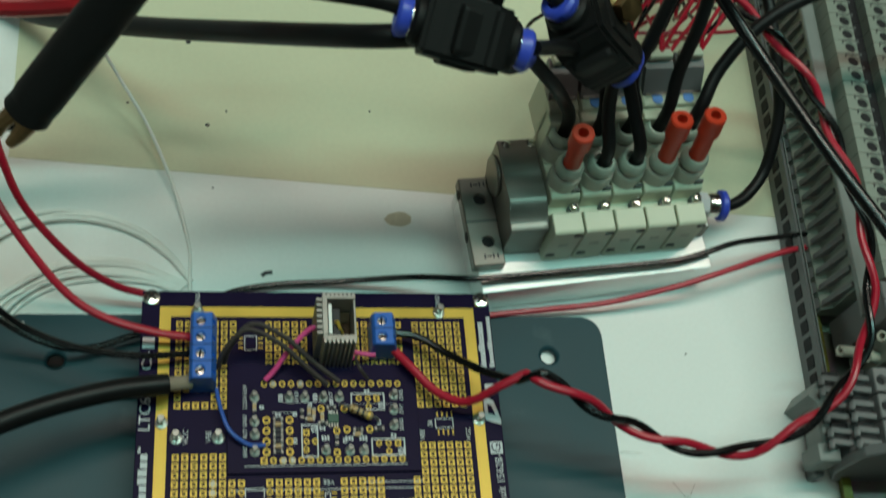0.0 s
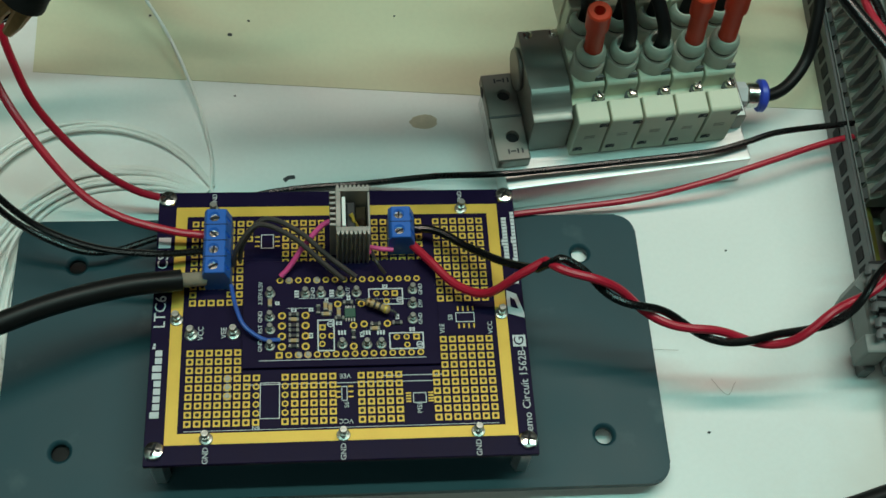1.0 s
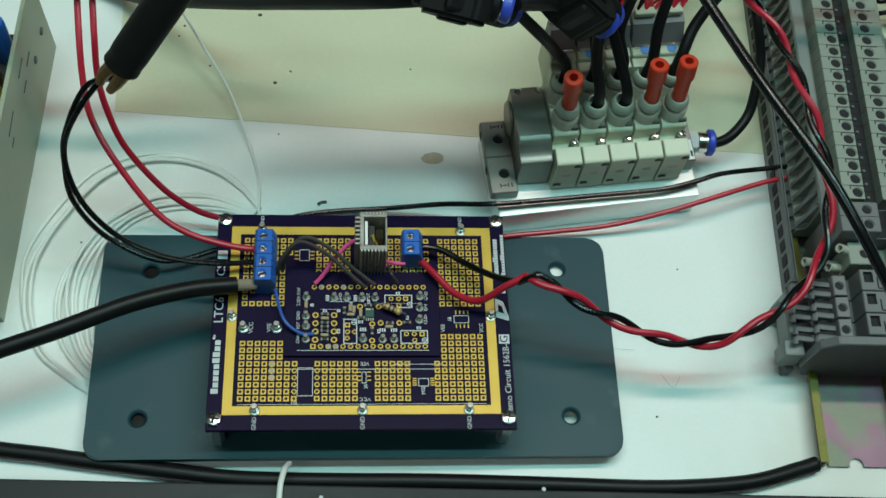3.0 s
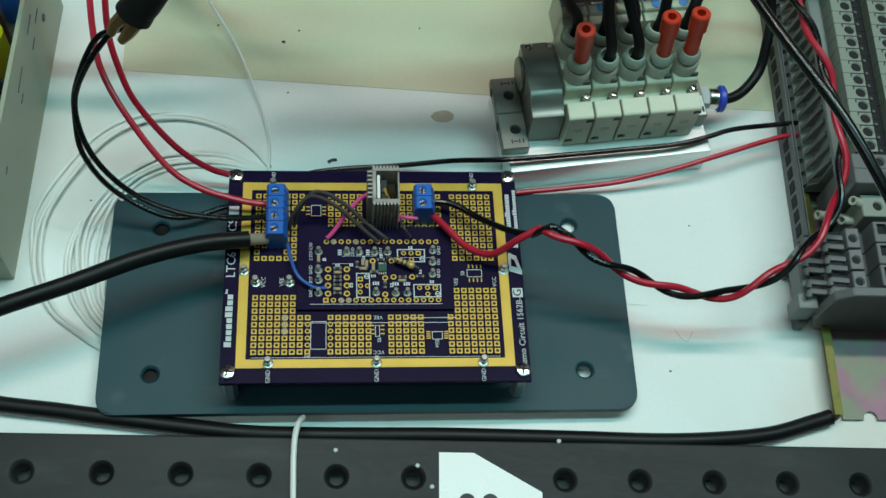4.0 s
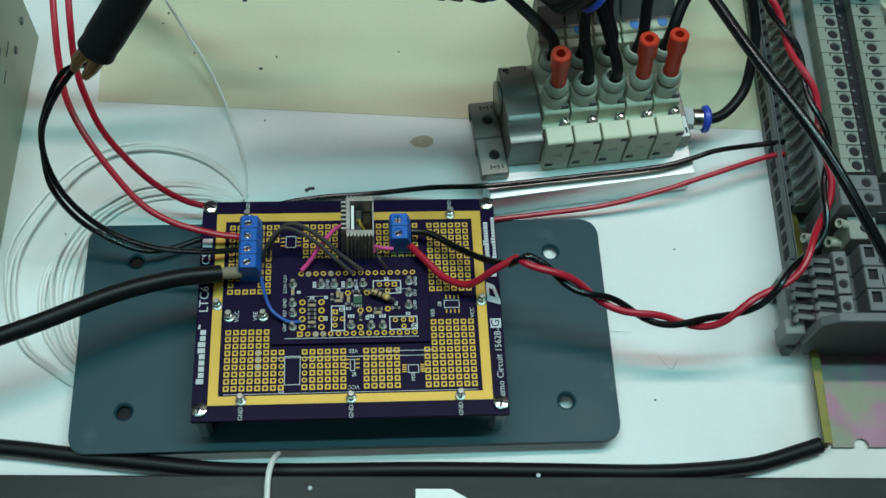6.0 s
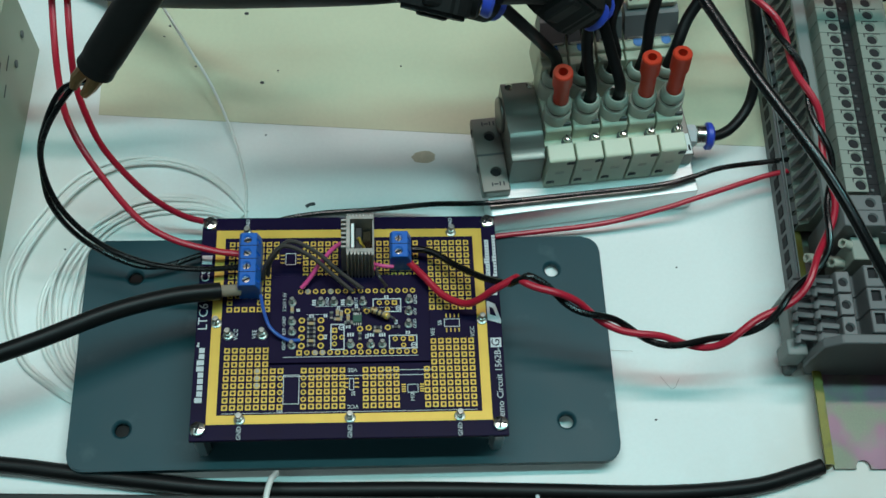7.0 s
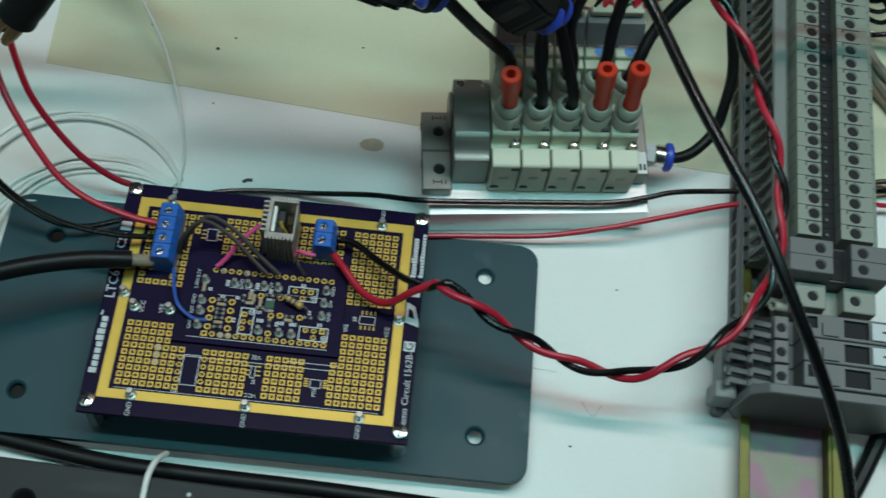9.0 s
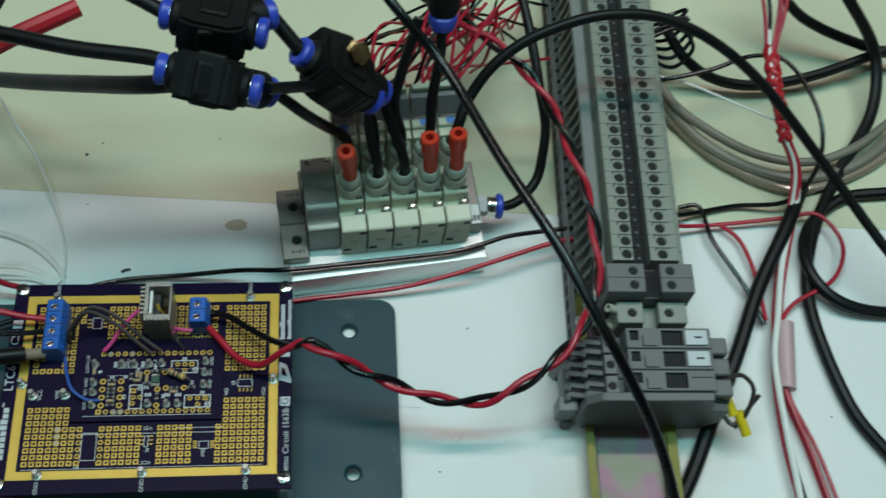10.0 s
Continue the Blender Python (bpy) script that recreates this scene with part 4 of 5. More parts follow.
part("foot", span(-0.0120, -0.0085, -0.0130, -0.0080, 0.0, 0.0070, 0.0006), M["darkgrey"], clipt)
part("lug", span(-0.0092, -0.0020, -0.0060, 0.0000, 0.0010, 0.0120, 0.0006), M["midgrey"], clipt)
for tip, root in (((-7.8, 20.6, 28), (7, 22, 22)), ((0.3, 18.4, 29), (8, 20, 24)), ((2.4, 22.6, 36), (9, 23, 31))):
    q = thing("wire_sleeve", RM, "small ivory hollow sleeve stuck in a terminal", "sleeve", "ivory sleeves")
    tp, rt = Vector(tip) / 1000, Vector(root) / 1000
    sm = Matrix.Translation(tp) @ (tp - rt).to_track_quat("Z", "Y").to_matrix().to_4x4()
    part("sleeve", lathe([(0.0017, -(tp - rt).length), (0.0017, 0), (0.0011, 0), (0.0011, -0.004)], sm, 14), M["collar"], q)
jumper = thing("jumper_wire", Matrix(), "brown jumper wire with two yellow crimp ferrules", "wire")
part("lead", sweep(curve_points(mm((214, -2, 25), (219, -2, 27), (223, -7, 25), (221, -14, 19), (217, -18, 14))), 0.0009, 8), M["brown"], jumper)
part("lead", sweep(curve_points(mm((209, -8, 14), (213, -13, 15), (217, -17, 15), (224, -10, 20), (226, -8, 22))), 0.0009, 8), M["brown"], jumper)
for a, b in (((213.5, -7, 20), (216.5, -14, 17)), ((218, -13, 18), (221.5, -21, 14))):
    part("ferrule", sweep(mm(a, b), 0.0019, 12), M["yellow"], jumper, "yellow crimp ferrule")

# ---- twisted red and black pair ----
PAIR = curve_points(mm((58, 7.3, 43.5), (66, 3.6, 42.5), (75, -0.4, 38), (86, -3.6, 32.5), (98, -8.0, 30), (111, -10.8, 29.5), (122, -10.8, 31), (132, -8.0, 35.5), (144, -0.8, 38), (156, 11.5, 39), (163, 25.4, 40), (165, 46, 45), (161, 67, 51), (154, 88, 56), (145, 106, 60), (133, 120, 62), (116, 134, 64), (95, 150, 66)), 14)


def strand(phase, head):
    pts, dist, last = [], 0.0, PAIR[0]
    for i, q in enumerate(PAIR):
        dist += (q - last).length
        last = q
        d = (PAIR[min(i + 1, len(PAIR) - 1)] - PAIR[max(i - 1, 0)]).normalized()
        s = d.cross(Vector((0, 0, 1))).normalized()
        u = s.cross(d)
        a = 2 * math.pi * dist / 0.033 + phase
        pts.append(q + (s * math.cos(a) + u * math.sin(a)) * 0.00135)
    return curve_points(mm(*head), 10) + pts


TURN = 5.56
red = strand(TURN, [(20.5, 22.5, 24), (25, 17, 25), (32, 9, 26), (40, 5, 29), (48, 7, 36), (55, 9.5, 40)])
blk = strand(TURN + math.pi, [(20.5, 28, 23.5), (28, 26, 25), (36, 20, 27), (45, 13, 32), (53, 8, 38)])
tagged(part("red_wire", sweep(red, 0.00125, 10), M["red"]), "red wire twisted with a black one", "wire", "twisted pair")
tagged(part("black_wire", sweep(blk, 0.00118, 10), M["black"]), "black wire twisted with a red one", "wire", "twisted pair")

# ---- wires at the board ----
wire("red_wire", [(-97, 110, 78), (-95, 85, 70), (-94, 72, 62), (-92, 62, 55), (-85, 50, 48), (-72, 36, 36), (-61, 30, 30), (-47, 27, 26), (-37, 26.5, 23.5)], 1.15, M["red"], "dark red wire curving down to the blue terminal block")
wire("red_wire", [(-92, 110, 78), (-90, 85, 70), (-90, 75, 58), (-88, 68, 48), (-83, 60, 36), (-71, 51, 22), (-60, 47.5, 12), (-50, 46, 8), (-30, 40, 7)], 1.15, M["red"], "dark red wire running under the circuit board")
wire("black_wire", [(-78, 62, 80), (-85, 60, 77), (-95, 53, 65), (-99, 46, 54), (-95, 36, 42), (-84, 28, 31), (-68, 22, 27), (-51, 20, 26), (-37, 21.5, 24)], 1.0, M["black"], "thin black wire from the clip to the terminal block")
wire("black_wire", [(-78, 61, 79), (-90, 62, 72), (-98, 52, 60), (-100, 46, 48), (-99, 39, 36), (-91, 33, 22), (-76, 28, 13), (-65, 29, 9), (-51, 34, 8), (-30, 38, 7)], 1.0, M["black"], "thin black wire running under the circuit board")
th = thing("black_cable", Matrix(), "thick black cable with stripped end in the terminal", "cable")
part("jacket", sweep(curve_points(mm((-175, -40, 30), (-141, -24, 33), (-121, -16, 34), (-100, -8, 34), (-77, 2, 33), (-58, 8, 31), (-43, 11, 28)), 8), 0.0030, 14), M["matt"], th)
part("inner_sleeve", sweep(mm((-43.4, 10.9, 28), (-37.2, 12.6, 25)), 0.0021, 12), M["clear"], th, "clear inner sleeve")
wire("pink_wire", [(8.5, 19.5, 25), (3, 25, 29), (-3, 27, 30), (-9, 22, 28), (-14, 16, 24.5), (-16.5, 13.5, 23.5)], 0.75, M["pink"], "pink wire from the heatsink to the module")
wire("pink_wire", [(8, 22, 24), (12, 21, 24.5), (15, 21, 24)], 0.7, M["pink"], "short pink wire beside the heatsink")
for dx in (0, 1.7):
    wire("brown_wire", [(-29.5 + dx, 17 + dx, 23.5), (-28 + dx, 20 + dx, 29), (-22 + dx, 25 + dx, 33), (-13 + dx, 22 + dx, 31), (-5 + dx, 16 + dx, 27.5), (1 + dx * 2, 11.5 + dx / 2, 25)], 0.75, M["brown"], "dark brown wire arching over the board")
wire("brown_wire", [(9, 20, 25), (10, 16, 27), (12.5, 13.5, 24.5)], 0.5, M["brown"], "short thin dark wire beside the heatsink")
wire("blue_wire", [(-30, 11, 24), (-28.5, 4, 25.5), (-26, -2, 26), (-21, -5.5, 25), (-16.5, -5.5, 24.2)], 0.6, M["bluew"], "thin blue wire to the module")
wire("black_wire", [(-45, 41, 5), (-33, 45, 5), (-24, 50, 3), (-10, 52.5, 2.5), (9, 53, 4), (30, 52, 10), (46, 48.5, 17.2), (60, 49.6, 17.2), (90, 52.8, 17.2), (113, 55.5, 17.2), (126, 59, 17), (137, 63, 16), (155, 67, 13), (168, 69, 12)], 1.0, M["black"], "thin black wire lying along the aluminium base")
wire("red_wire", [(25, 36, 6), (40, 38.5, 6), (54.9, 41.8, 4), (71.9, 43.7, 4), (93.6, 45.6, 6), (114.8, 49.3, 10), (125, 51.8, 12), (137, 55.8, 12), (155, 62, 11.5), (168, 65, 11)], 1.0, M["red"], "red wire passing in front of the aluminium base")

# ---- cable under the plate, tie ----
wire("black_cable", [(-190, -26, 2.9), (-137, -36, 2.9), (-126, -38.5, 2.9), (-107, -41, 2.9), (-94, -43, 2.9), (-69, -46.5, 2.9), (-45, -49.5, 2.9), (-26, -50.5, 2.9), (-3, -51, 2.9), (26, -51.5, 2.9), (65, -53, 2.9), (104, -54.5, 2.9), (135, -53, 2.9), (154, -48.5, 2.9), (161, -46.5, 2.9)], 2.8, M["matt"], "thick black cable lying between base plate and bar", "cable", n=14)
wire("cable_tie", [(-24.5, -46, 8), (-25.6, -50.5, 17), (-26.6, -56, 20.4), (-27, -62, 20.2), (-27, -70, 20.1), (-26.8, -85, 20.1), (-26, -105, 20.1)], 1.0, M["whitew"], "white tie strip lying over the black bar", "cable tie")

# ---- white fibre: coils on the table and a strand leading away ----
coil = thing("fibre_coil", pose(0, 0, 0), "loose coil of thin white cord on the table", "cord")
rng2 = random.Random(3)
WIDE = [(-38, 54), (-46, 65), (-57, 73), (-72, 77), (-87, 75), (-101, 67), (-114, 50), (-122, 35), (-123, 22), (-120, 7), (-113, -5), (-104, -12), (-95, -18), (-84, -23)]
MIDDLE = [(-39, 53), (-46, 56), (-55, 60), (-65, 61), (-78, 60), (-89, 53), (-97, 46), (-105, 34), (-109, 23), (-109, 12), (-106, 1), (-101, -7), (-95, -13), (-85, -20)]
TIGHT = [(-42, 50), (-49, 53), (-57, 54), (-67, 54), (-76, 52), (-84, 48), (-90, 42), (-94, 34), (-96, 25), (-97, 16), (-96, 7), (-95, 0), (-90, -6), (-83, -13)]
for k, (a, b, f) in enumerate(((WIDE, MIDDLE, 0.0), (WIDE, MIDDLE, 0.10), (WIDE, MIDDLE, 0.22), (MIDDLE, TIGHT, 0.0), (MIDDLE, TIGHT, 0.12), (MIDDLE, TIGHT, 0.28), (MIDDLE, TIGHT, 0.45), (MIDDLE, TIGHT, 0.62), (MIDDLE, TIGHT, 0.8), (MIDDLE, TIGHT, 1.0))):
    sway = rng2.uniform(0, 6)
    run = []
    for i, (p, q) in enumerate(zip(a, b)):
        g = f + 0.10 * math.sin(i * 0.7 + sway) * min(i, 13 - i) / 6
        run.append((p[0] + (q[0] - p[0]) * g, p[1] + (q[1] - p[1]) * g, 0.8 + 0.8 * (k % 3) * math.sin(0.24 * i)))
    part("loop", sweep(curve_points(mm(*run), 6), 0.00072, 8), M["whitew"], coil)
wire("white_string", [(-101, 185, 40), (-80, 148, 24), (-63, 121, 14), (-52.5, 105, 7), (-44, 85, 2.5), (-39, 66, 1), (-38.5, 54, 1.5), (-38, 48, 2)], 0.55, M["whitew"], "thin white cord curving over the paper", "cord")

# ---- test clip ----
clip = thing("test_clip", Matrix(), "black test clip with a copper jaw gripping wires", "test clip")
ax = curve_points(mm((-76.2, 60.2, 87), (-69.5, 64, 96.2), (-59, 70, 110.5), (-45, 78, 129.5), (-34, 84, 144.5)), 6)
part("boot", sweep(ax, lambda t: 0.0055 + 0.0006 * min(t * 8, 1) - 0.0016 * max(t - 0.45, 0), 20), M["rubber"], clip, "black rubber boot")
part("collar", sweep(ax[:3], lambda t: 0.0061 - 0.0003 * t, 20), M["rubber"], clip, "rim of the rubber boot")
for da, db in ((-1.7, 1.2), (1.7, -1.4)):
    part("jaw", sweep(mm((-82.5 + da, 57 + db, 79.5), (-80.5 + da * 1.3, 58.2 + db * 1.3, 82.5), (-75.5 + da, 60.4 + db, 88)), lambda t: 0.0014 + 0.0013 * t, 10), M["copper"], clip, "brass jaw")
    part("tooth", box(0.0016, 0.0022, 0.0022, pose((-81.8 + da) / 1000, (57.3 + db) / 1000, 0.0800, 20, 30, 20), 0.0004), M["copper"], clip, "brass jaw tip")
part("rivet", lathe([(0.0012, -0.0032), (0.0014, -0.0028), (0.0014, 0.0028), (0.0012, 0.0032)], pose(-0.0783, 0.0592, 0.0848, 90, 0, 40), 12), M["copper"], clip)
wire("red_lead", [(-118, 96, 80), (-100, 97, 80), (-82, 97, 80), (-62, 101, 80), (-46, 111.5, 80), (-24, 124, 81)], 3.4, M["redtube"], "red insulated clip lead above the table", "clip lead")

# ---- chassis with a steel side ----
chas = thing("open_chassis", Matrix(), "open chassis with pale olive steel side wall", "chassis")
part("side_wall", prism([(-0.1285, 0.0085), (-0.1270, 0.0085), (-0.1208, 0.126), (-0.1223, 0.126)], 0.0, 0.045), M["panel"], chas)
part("front_lip", prism([(-0.150, 0.0085), (-0.1285, 0.0085), (-0.1285, 0.0100), (-0.150, 0.0100)], 0.0, 0.045), M["panel"], chas)
part("tray", prism([(-0.28, 0.0100), (-0.1286, 0.0100), (-0.1226, 0.126), (-0.28, 0.126)], 0.002, 0.004), M["midgrey"], chas)
part("inner_board", prism([(-0.27, 0.02), (-0.134, 0.02), (-0.129, 0.122), (-0.27, 0.122)], 0.012, 0.0136), M["brown"], chas, "brown inner circuit board")
for k, (x, y, h, r, mm_) in enumerate(((-138, 60, 26, 5, "yellow"), (-137, 74, 20, 4, "black_chip"), (-136, 88, 24, 5, "yellow"), (-139, 101, 18, 4, "copper"), (-135, 112, 22, 4, "blue"), (-141, 45, 20, 5, "black_chip"))):
    part("component", lathe([(r / 1000, 0.0136), (r / 1000, 0.0136 + h / 1000 - 0.001), (r / 1000 * 0.85, 0.0136 + h / 1000)], pose(x / 1000, y / 1000, 0), 16), M[mm_], chas)

for y in (0.105, 0.118):
    part("wall_screw", lathe([(0.0016, 0.0), (0.0014, 0.0006), (0.0002, 0.0008)], pose(-0.1270 + (y - 0.0085) * 0.0528, y, 0.022, 0, 90, 0), 12), M["darkgrey"], chas)

for y, z, ln in ((0.100, 0.030, 0.006), (0.092, 0.036, 0.008), (0.090, 0.027, 0.005), (0.070, 0.034, 0.010), (0.066, 0.028, 0.004), (0.036, 0.030, 0.003)):
    part("scuff", box(0.0002, ln, 0.0006, pose(-0.1270 + (y - 0.0085) * 0.0528 + 0.0001, y, z, 6, 0, -3)), M["darkgrey"], chas)

# ---- tubes and Y fittings ----
VC = lambda k, row: VM @ Vector((VX[k] + 0.0049, (0.0240, 0.0345)[row], (0.046, 0.0485)[row]))


def tube(rows, r=2.0, label="black pneumatic tube plugged into the valve"):
    pts = [tuple(c * 1000 for c in q) if isinstance(q, Vector) else q for q in rows]
    return wire("pneumatic_tube", pts, r, M["matt"], label, "tube", "pneumatic tubes", n=12)


def y_fitting(a, b, branch, label):
    """A moulded Y: a flat body with a ring at each mouth."""
    f = thing("y_fitting", Matrix(), label, "tube fitting", "black tube fittings")
    A, B, C = [Vector(q) / 1000 for q in (a, b, branch)]
    d = (B - A).normalized()
    mid = (A + B) / 2
    e = (C - mid).normalized()
    flat = d.cross(e).normalized()
    frame_m = Matrix((d, flat.cross(d), flat)).transposed().to_4x4()
    frame_m.translation = mid
    L = (B - A).length
    q = L * 0.36
    bm = prism([(-q, -0.0088), (-q * 0.5, -0.0104), (q * 0.55, -0.0104), (q, -0.0078), (q, 0.0078), (q * 0.7, 0.0120), (0, 0.0132), (-q * 0.75, 0.0098), (-q, 0.0078)], -0.0078, 0.0078, m=frame_m)
    bmesh.ops.bevel(bm, geom=list(bm.edges), offset=0.0012, segments=2, affect="EDGES")
    part("body", bm, M["rubber"], f)
    part("rib", box(q * 0.9, 0.0120, 0.0176, frame_m @ pose(0, 0.001, 0), 0.0012, 2), M["rubber"], f)
    part("web", box(L * 0.50, 0.0260, 0.0120, frame_m @ pose(-L * 0.02, 0.0025, 0, 0, 0, 20), 0.0014, 2), M["rubber"], f)
    for q, w in ((A, d), (B, -d), (C, -e)):
        m = Matrix.Translation(q) @ w.to_track_quat("Z", "Y").to_matrix().to_4x4()
        part("socket", lathe([(0.0054, 0.0015), (0.0064, 0.0024), (0.0064, 0.0095), (0.0056, 0.0110)], m, 20), M["rubber"], f)
    for q, w in ((A, -d), (B, d), (C, e)):
        m = Matrix.Translation(q) @ w.to_track_quat("Z", "Y").to_matrix().to_4x4()
        part("release_ring", lathe([(0.0042, -0.003), (0.0049, -0.0010), (0.0053, 0.0002), (0.0053, 0.0014), (0.0045, 0.0022), (0.0028, 0.0022), (0.0026, -0.001)], m, 22), M["ring"], f, "blue release ring")
        part("steel_collar", lathe([(0.0048, -0.0036), (0.0050, -0.0026), (0.0048, -0.0012)], m, 20), M["steel"], f)
    return f


y_fitting((13, 73, 116), (42, 67, 113), (45, 76, 99), "black Y tube fitting with blue release rings")
y_fitting((57, 89, 103), (81, 86, 79), (84, 92, 75), "black Y tube fitting above the valves")
y_fitting((14, 91, 121), (44, 86, 118), (46, 95, 116), "black tube fitting behind the others")
part("brass_fitting", lathe([(0.0048, 0), (0.0048, 0.006), (0.0036, 0.0066), (0.0036, 0.011)], pose(0.074, 0.096, 0.093, 35, 20, 0), 6), M["copper"])
tagged(bpy.data.objects["brass_fitting"], "hexagonal brass fitting on the black Y piece", "fitting")
tube([VC(0, 1) - Vector((0, 0, 0.006)), VC(0, 1) + Vector((-0.0005, 0.001, 0.006)), (65, 79, 72), (58, 75, 86), (48, 76, 98)])
tube([VC(1, 0) - Vector((0, 0, 0.006)), VC(1, 0) + Vector((0, 0.0005, 0.006)), (81, 80, 63), (80, 84, 72), (80.5, 86, 80)])
tube([VC(2, 0) - Vector((0, 0, 0.006)), VC(2, 0) + Vector((0, 0.0005, 0.006)), (90, 83, 61), (86.5, 89, 69), (84, 91.5, 76)])
tube([VC(1, 1) - Vector((0, 0, 0.006)), VC(1, 1) + Vector((0, 0.0005, 0.007)), (80, 89, 68), (76, 88, 80), (62, 80, 96), (46, 69, 111)])
tube([VC(2, 1) - Vector((0, 0, 0.006)), VC(2, 1) + Vector((0, 0.0005, 0.007)), (90, 93, 64), (92, 98, 78), (98, 110, 95)])
tube([VC(3, 1) - Vector((0, 0, 0.006)), VC(3, 1) + Vector((0.001, 0.002, 0.006)), (104, 95, 66), (106, 102, 82), (106, 108, 95)])
tube([VC(4, 1) - Vector((0, 0, 0.006)), VC(4, 1) + Vector((0.0015, 0.002, 0.006)), (119, 99, 62), (129, 108, 72), (145, 115, 80), (170, 120, 85), (198, 120, 80), (229, 108, 65), (262, 82, 40), (287, 52, 25), (320, 10, 12)], 2.1)
tube([(132, 77, 15.5), (138, 77.5, 15), (144, 81, 15.5), (150, 88, 18), (152, 95, 24), (153, 105, 32), (150, 117, 42), (147, 135, 50), (142, 160, 58)], 2.0, "black pneumatic tube from the blue ring")
tube([(16, 73, 116), (9, 78, 115), (-17, 84, 112), (-45, 92, 110), (-90, 106, 106), (-150, 125, 100)], 2.6, "black pneumatic tube crossing above the paper")
tube([(57, 89, 103), (51, 94, 108), (40, 104, 116), (20, 122, 124), (-10, 146, 130)], 2.6, "black pneumatic tube leading away from the fitting")
tube([(14, 91, 121), (0, 98, 124), (-25, 110, 128), (-60, 126, 132)], 2.6, "black pneumatic tube leading away from the fitting")
wire("black_cable", [(-220, 176, 3.2), (-150, 168, 3.2), (-105, 153, 5), (-85, 140, 15), (-53, 116, 46), (-20, 91, 81), (5, 73, 107), (22, 71, 112)], 3.1, M["matt"], "black hose rising to the tube fitting", "hose", n=14)
up = thing("tube_union", Matrix(), "blue ringed union on the upright tube", "tube fitting", "black tube fittings")
part("release_ring", lathe([(0.0042, -0.003), (0.0053, 0), (0.0053, 0.002), (0.0042, 0.003)], pose(0.1062, 0.1080, 0.0965, -25, 0, 0), 20), M["ring"], up)
part("body", lathe([(0.0048, 0.003), (0.0062, 0.006), (0.0062, 0.020)], pose(0.1062, 0.1080, 0.0965, -25, 0, 0), 16), M["rubber"], up)
wire("black_cable", [(58, 140, 138), (70, 118, 128), (88, 97, 118), (105, 80, 107), (121, 46, 106), (137, 15, 105), (150, -10, 98), (162, -30, 87), (171, -45, 74), (178, -62, 58), (186, -95, 35)], 1.8, M["black"], "glossy black cable slung high across the bench", "cable", n=14)

# ---- wiring behind and beside the terminals ----
wire("grey_cable", [(205, 165, 6), (209, 145, 6), (216, 128, 5), (228, 112, 5), (246, 100, 5), (267, 95, 5), (289, 100, 5), (309, 113, 5), (330, 135, 5)], 2.6, M["greyw"], "grey cable looped on the table", "cable")
wire("grey_cable", [(203, 155, 3), (208, 138, 3), (218, 122, 3), (235, 104, 3), (261, 91, 3), (284, 95, 3), (306, 106, 3), (330, 125, 3)], 2.2, M["clear"], "tan tubing looped on the table", "tube")
wire("grey_cable", [(206, 160, 10), (214, 133, 9), (229, 117, 9), (248, 105, 9), (270, 101, 9), (292, 108, 9), (312, 122, 9)], 2.0, M["greyw"], "grey cable looped on the table", "cable")
wire("black_cable", [(255, 190, 40), (266, 171, 30), (283, 164, 20), (316, 156, 12), (350, 150, 8)], 2.4, M["matt"], "black cable curving over the table", "cable")
wire("black_cable", [(208, 162, 30), (219, 148, 20), (235, 143, 10), (255, 141, 8), (281, 145, 10), (315, 156, 14)], 2.4, M["matt"], "black cable curving over the table", "cable")
wire("black_cable", [(275, 180, 50), (289, 164, 40), (306, 150, 20), (303, 125, 10), (284, 97, 5), (267, 66, 3), (261, 36, 3), (268, -3, 3), (279, -24, 3), (300, -50, 3)], 2.6, M["matt"], "black cable looped on the table", "cable")
wire("black_cable", [(330, 90, 3), (304, 89, 3), (284, 86, 3), (267, 72, 3), (262, 53, 6), (271, 38, 6), (291, 33, 3), (320, 35, 3)], 2.6, M["matt"], "black cable looped on the table", "cable")
wire("black_wire", [(203, 128, 32), (207, 129, 30), (227, 134, 30), (246, 141, 30), (262, 139, 28), (272, 116, 25), (271, 96, 18), (259, 83, 8), (236, 83, 3), (214, 78, 5), (204, 74, 12)], 1.0, M["black"], "thin black wire looping from the terminals")
wire("black_wire", [(212, 82, 4), (221, 82, 4), (224, 66, 5), (234, 45, 5), (240, 28, 4)], 1.0, M["black"], "thin black wire joining the sleeve")
wire("red_wire", [(204, 70, 12), (214, 72, 6), (232, 74, 4), (256, 76, 5), (271, 77, 6), (279, 63, 6), (272, 47, 6), (254, 37, 5), (246, 28, 4)], 0.9, M["red"], "thin red wire looping on the table")
wire("red_wire", [(228, 74, 4), (236, 66, 4), (240, 50, 4), (241, 30, 4)], 0.9, M["red"], "thin red wire joining the sleeve")
wire("black_cable", [(266, 90, 8), (255, 70, 10), (239, 43, 8), (226, 15, 6), (212, -12, 4), (203, -30, 3), (196, -42, 3)], 3.0, M["matt"], "black cable running diagonally under the wires", "cable")
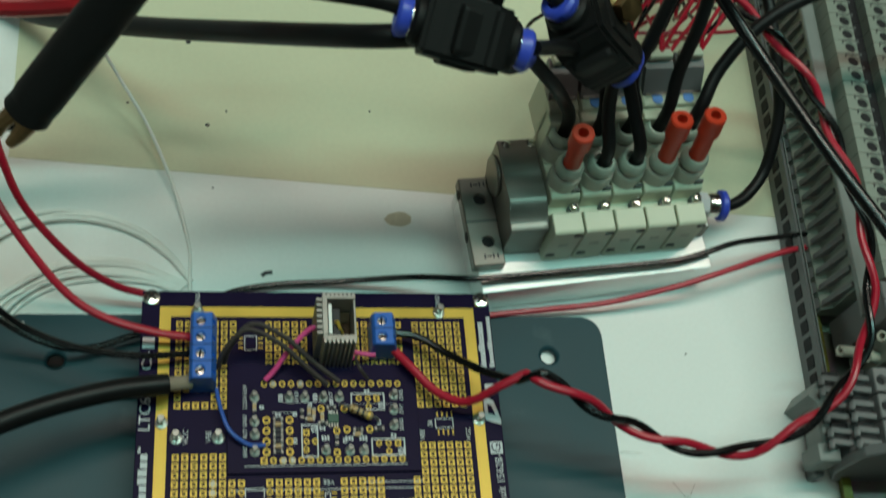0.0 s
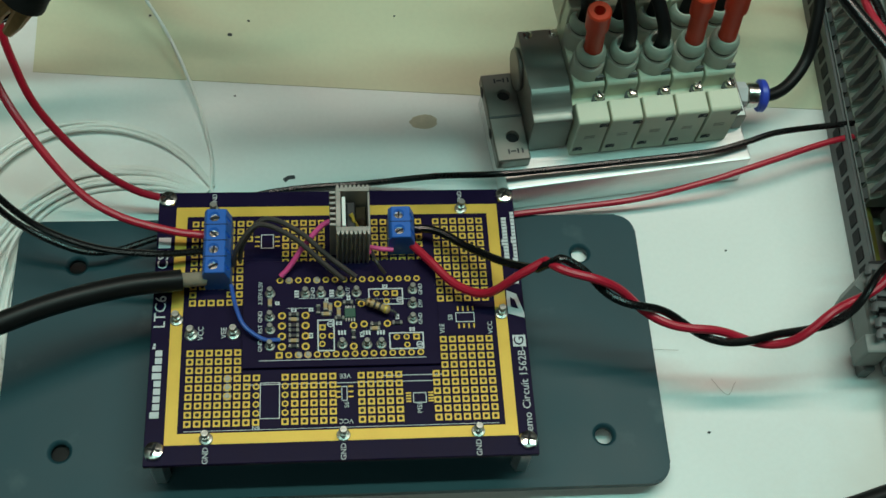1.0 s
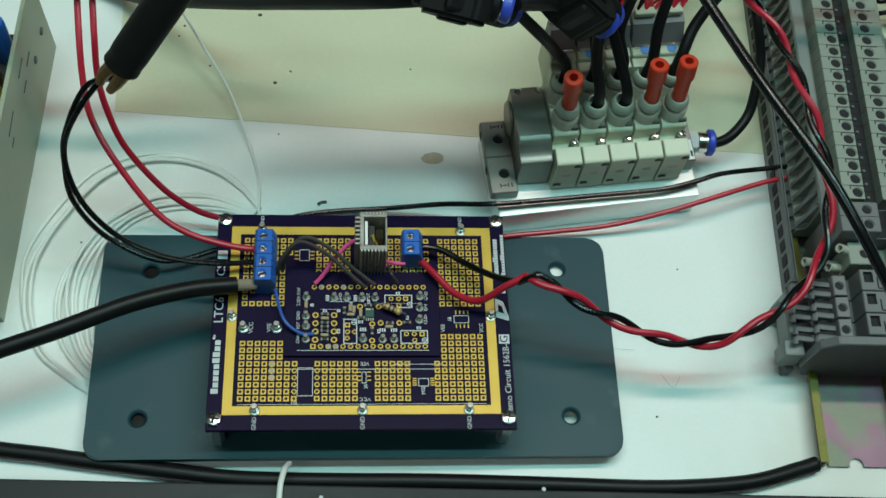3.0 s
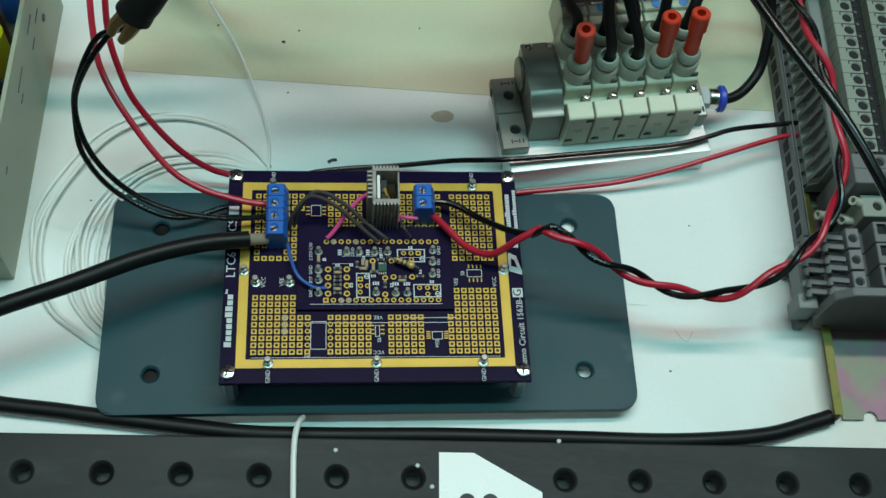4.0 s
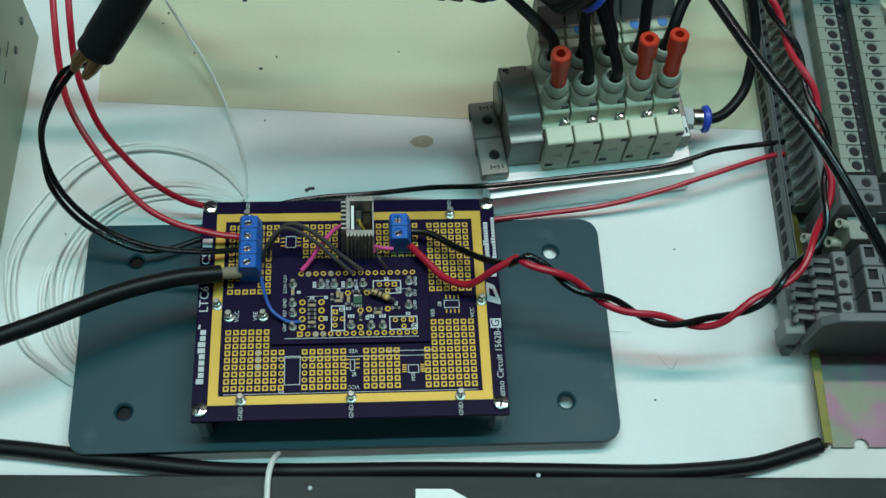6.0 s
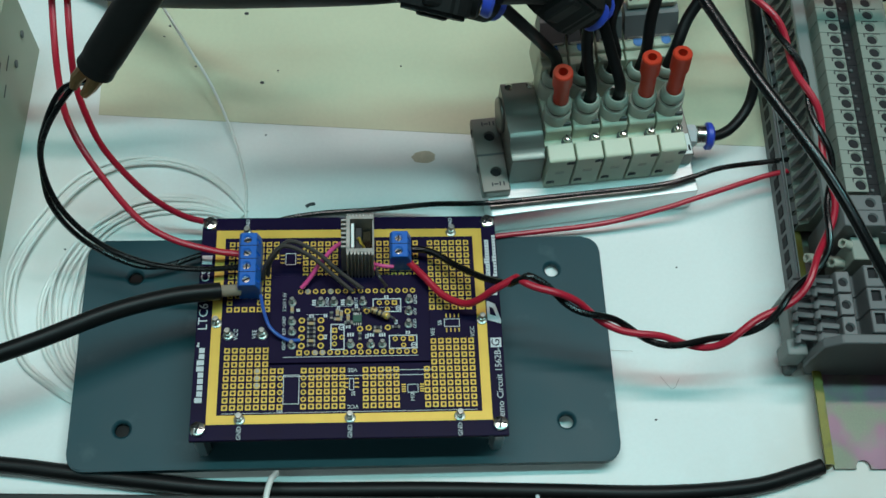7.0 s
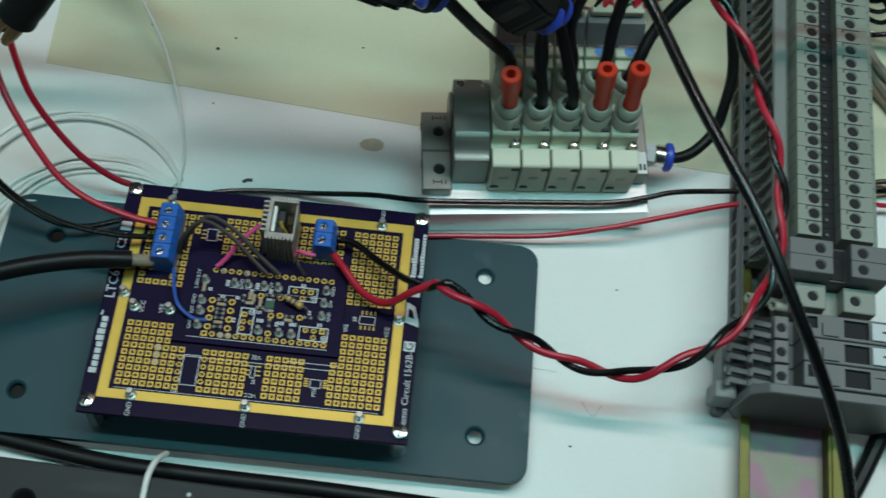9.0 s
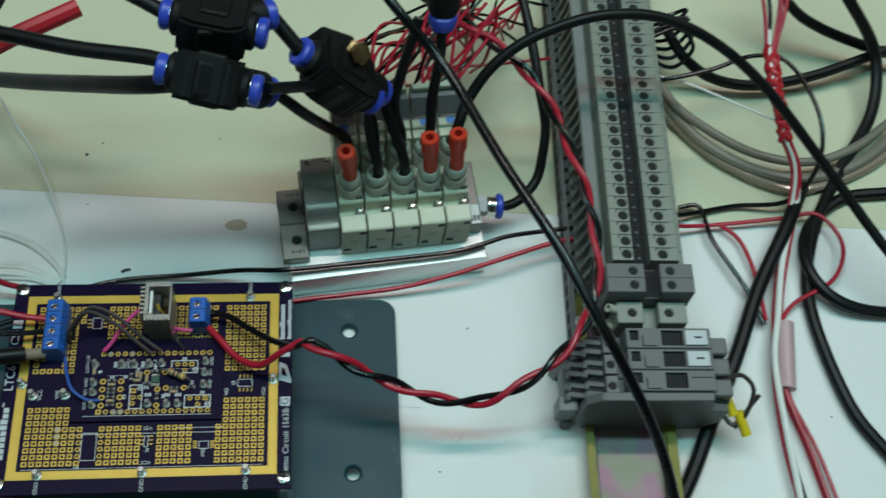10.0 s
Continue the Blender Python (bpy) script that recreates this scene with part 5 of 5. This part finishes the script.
for k in range(6):
    a = 2 * math.pi * k / 6
    ox, oy = 1.6 * math.cos(a), 1.6 * math.sin(a)
    wire("red_wire", [(249 + 9 * math.cos(a) - 2, 175 + 4 * math.sin(a), 66 + 5 * math.sin(a)), (249 + 5 * math.cos(a), 150 + 2 * math.sin(a), 55), (247 + ox, 130, 45 + oy), (249 + ox, 112, 38 + oy), (254 + ox, 101, 28 + oy), (260 + ox, 91, 18 + oy), (258 + ox, 74, 8 + oy), (249 + ox, 45, 5 + oy), (244 + ox, 21, 4 + oy), (242 + ox * 1.5, 0, 4 + oy), (246 + ox * 4, -25, 3.2 + oy), (250 + ox * 5, -52, 3 + oy), (254 + ox * 6, -80, 3 + oy)], 0.8, M["whitew"] if k == 2 else (M["black"] if k == 4 else M["red"]), "thin %s wire in the bundle" % ("white" if k == 2 else "black" if k == 4 else "red"), "wire", "wire bundle", n=8)
wire("white_wire", [(201, 134, 26), (216, 130, 26), (236, 118, 28), (252, 105, 33)], 0.5, M["whitew"], "thin white wire joining the red bundle", "wire", "wire bundle")
wire("white_wire", [(251, 104, 33), (257, 97, 22), (261, 84, 13), (256.5, 70, 9), (250, 52, 8.5), (244.5, 30, 8.5), (240, 10.6, 8), (240, -17, 7), (241, -44, 6), (241, -80, 5)], 1.35, M["whitew"], "white wire leaving the red braided sleeve", "wire", "wire bundle")
braid = thing("red_sleeve", Matrix(), "red braided sleeve over the wire bundle", "sleeve")
axis = curve_points(mm((247, 134, 46), (248, 118, 41), (250, 109, 37), (254, 100, 28)), 12)
for k in range(6):
    pts = []
    for i, q in enumerate(axis):
        a = 0.55 * i * (1 if k % 2 else -1) + 2.1 * k
        r = 0.0019 + 0.0005 * math.sin(i * 0.9 + k)
        pts.append(q + Vector((r * math.cos(a), 0, r * math.sin(a))))
    part("strand", sweep(pts, 0.0012, 8), M["redtube"], braid)
tagged(part("clear_sleeve", sweep(curve_points(mm((248, 28, 5.2), (246, 14, 5), (244, 0, 5)), 6), 0.0036, 16), M["transl"]), "translucent sleeve round the wire bundle", "sleeve")
rng3 = random.Random(11)
for k in range(32):
    x0, y0 = VX[k % 5] + 0.002 + 0.003 * (k % 3), 0.0520
    s = VM @ Vector((x0, y0, 0.062))
    e = (rng3.uniform(120, 165), rng3.uniform(140, 185), rng3.uniform(15, 60))
    mid = (s.x * 1000 + rng3.uniform(0, 20), s.y * 1000 + rng3.uniform(14, 30), rng3.uniform(40, 75))
    mid2 = ((mid[0] + e[0]) / 2, (mid[1] + e[1]) / 2 + rng3.uniform(-12, 10), rng3.uniform(25, 65))
    wire("red_wire" if k % 3 else "black_wire", [tuple(c * 1000 for c in s), mid, mid2, e], 0.65, M["red"] if k % 3 else M["black"], "thin %s wire from the valve sockets" % ("red" if k % 3 else "black"), "wire", "valve wiring", n=7)
for k in range(5):
    wire("black_wire", [(202, 150 + 3 * k, 30), (214, 152 + 4 * k, 34 - 3 * k), (222, 148 + 5 * k, 26), (214, 142 + 5 * k, 20), (203, 145 + 3 * k, 22)], 0.9, M["black"], "thin black wire looped beside the terminals")

# ---- marks on the table ----
for rows in ([(84, -1, 0.4), (92, -2, 0.4), (100, -3, 1.5)], [(109, -12, 0.4), (113, -17, 0.6), (116, -13, 0.5)]):
    wire("hair", rows, 0.05, M["greyw"], "fine stray hair on the white table", "hair", "stray hairs", n=5)
for x, y, r in ((-34, 110.5, 1.1), (-41, 143, 1.2), (-71, 137, 0.7), (-73, 132, 0.6), (-28, 116, 0.6), (-60, 118, 0.6), (20, 118, 0.5), (-32, 87, 0.5), (256, -34, 0.7), (106, -28, 0.6), (-103, 40, 0.6), (60, 20, 0.5), (120, 30, 0.5), (262, -10, 0.5)):
    r = r * 0.75
    pts = [(x / 1000 + r / 1000 * math.cos(a) * (0.7 + 0.5 * rng3.random()), y / 1000 + 0.7 * r / 1000 * math.sin(a) * (0.7 + 0.5 * rng3.random())) for a in [2 * math.pi * k / 8 for k in range(8)]]
    z = 0.0003 if y > 86 and x < 200 else 0.0
    tagged(part("dirt_speck", prism(pts, z, z + 0.0003), M["ink"]), "small dark dirt speck on the table", "dirt speck", "dirt specks")
tagged(part("dirt_chip", prism([(-0.0168, 0.0568), (-0.0152, 0.0578), (-0.0132, 0.0580), (-0.0130, 0.0570), (-0.0150, 0.0568), (-0.0160, 0.0558)], 0, 0.0006), M["ink"]), "black plastic crumb on the table", "dirt speck", "dirt specks")
pts = [(0.0278 + 0.0046 * math.cos(a) * (0.85 + 0.25 * rng3.random()), 0.0772 + 0.0026 * math.sin(a) * (0.85 + 0.25 * rng3.random())) for a in [2 * math.pi * k / 18 for k in range(18)]]
tagged(part("glue_stain", prism(pts, 0, 0.00025), M["stain"]), "tan dried glue stain on the table", "stain")
for x, y in ((-13.5, -60.5), (13, -66), (17.5, -73), (60, -58.5)):
    tagged(part("paint_fleck", lathe([(0.0008, BT), (0.0006, BT + 0.0003)], pose(x / 1000, y / 1000, 0), 8), M["silk"]), "white paint fleck on the black bar", "paint fleck")
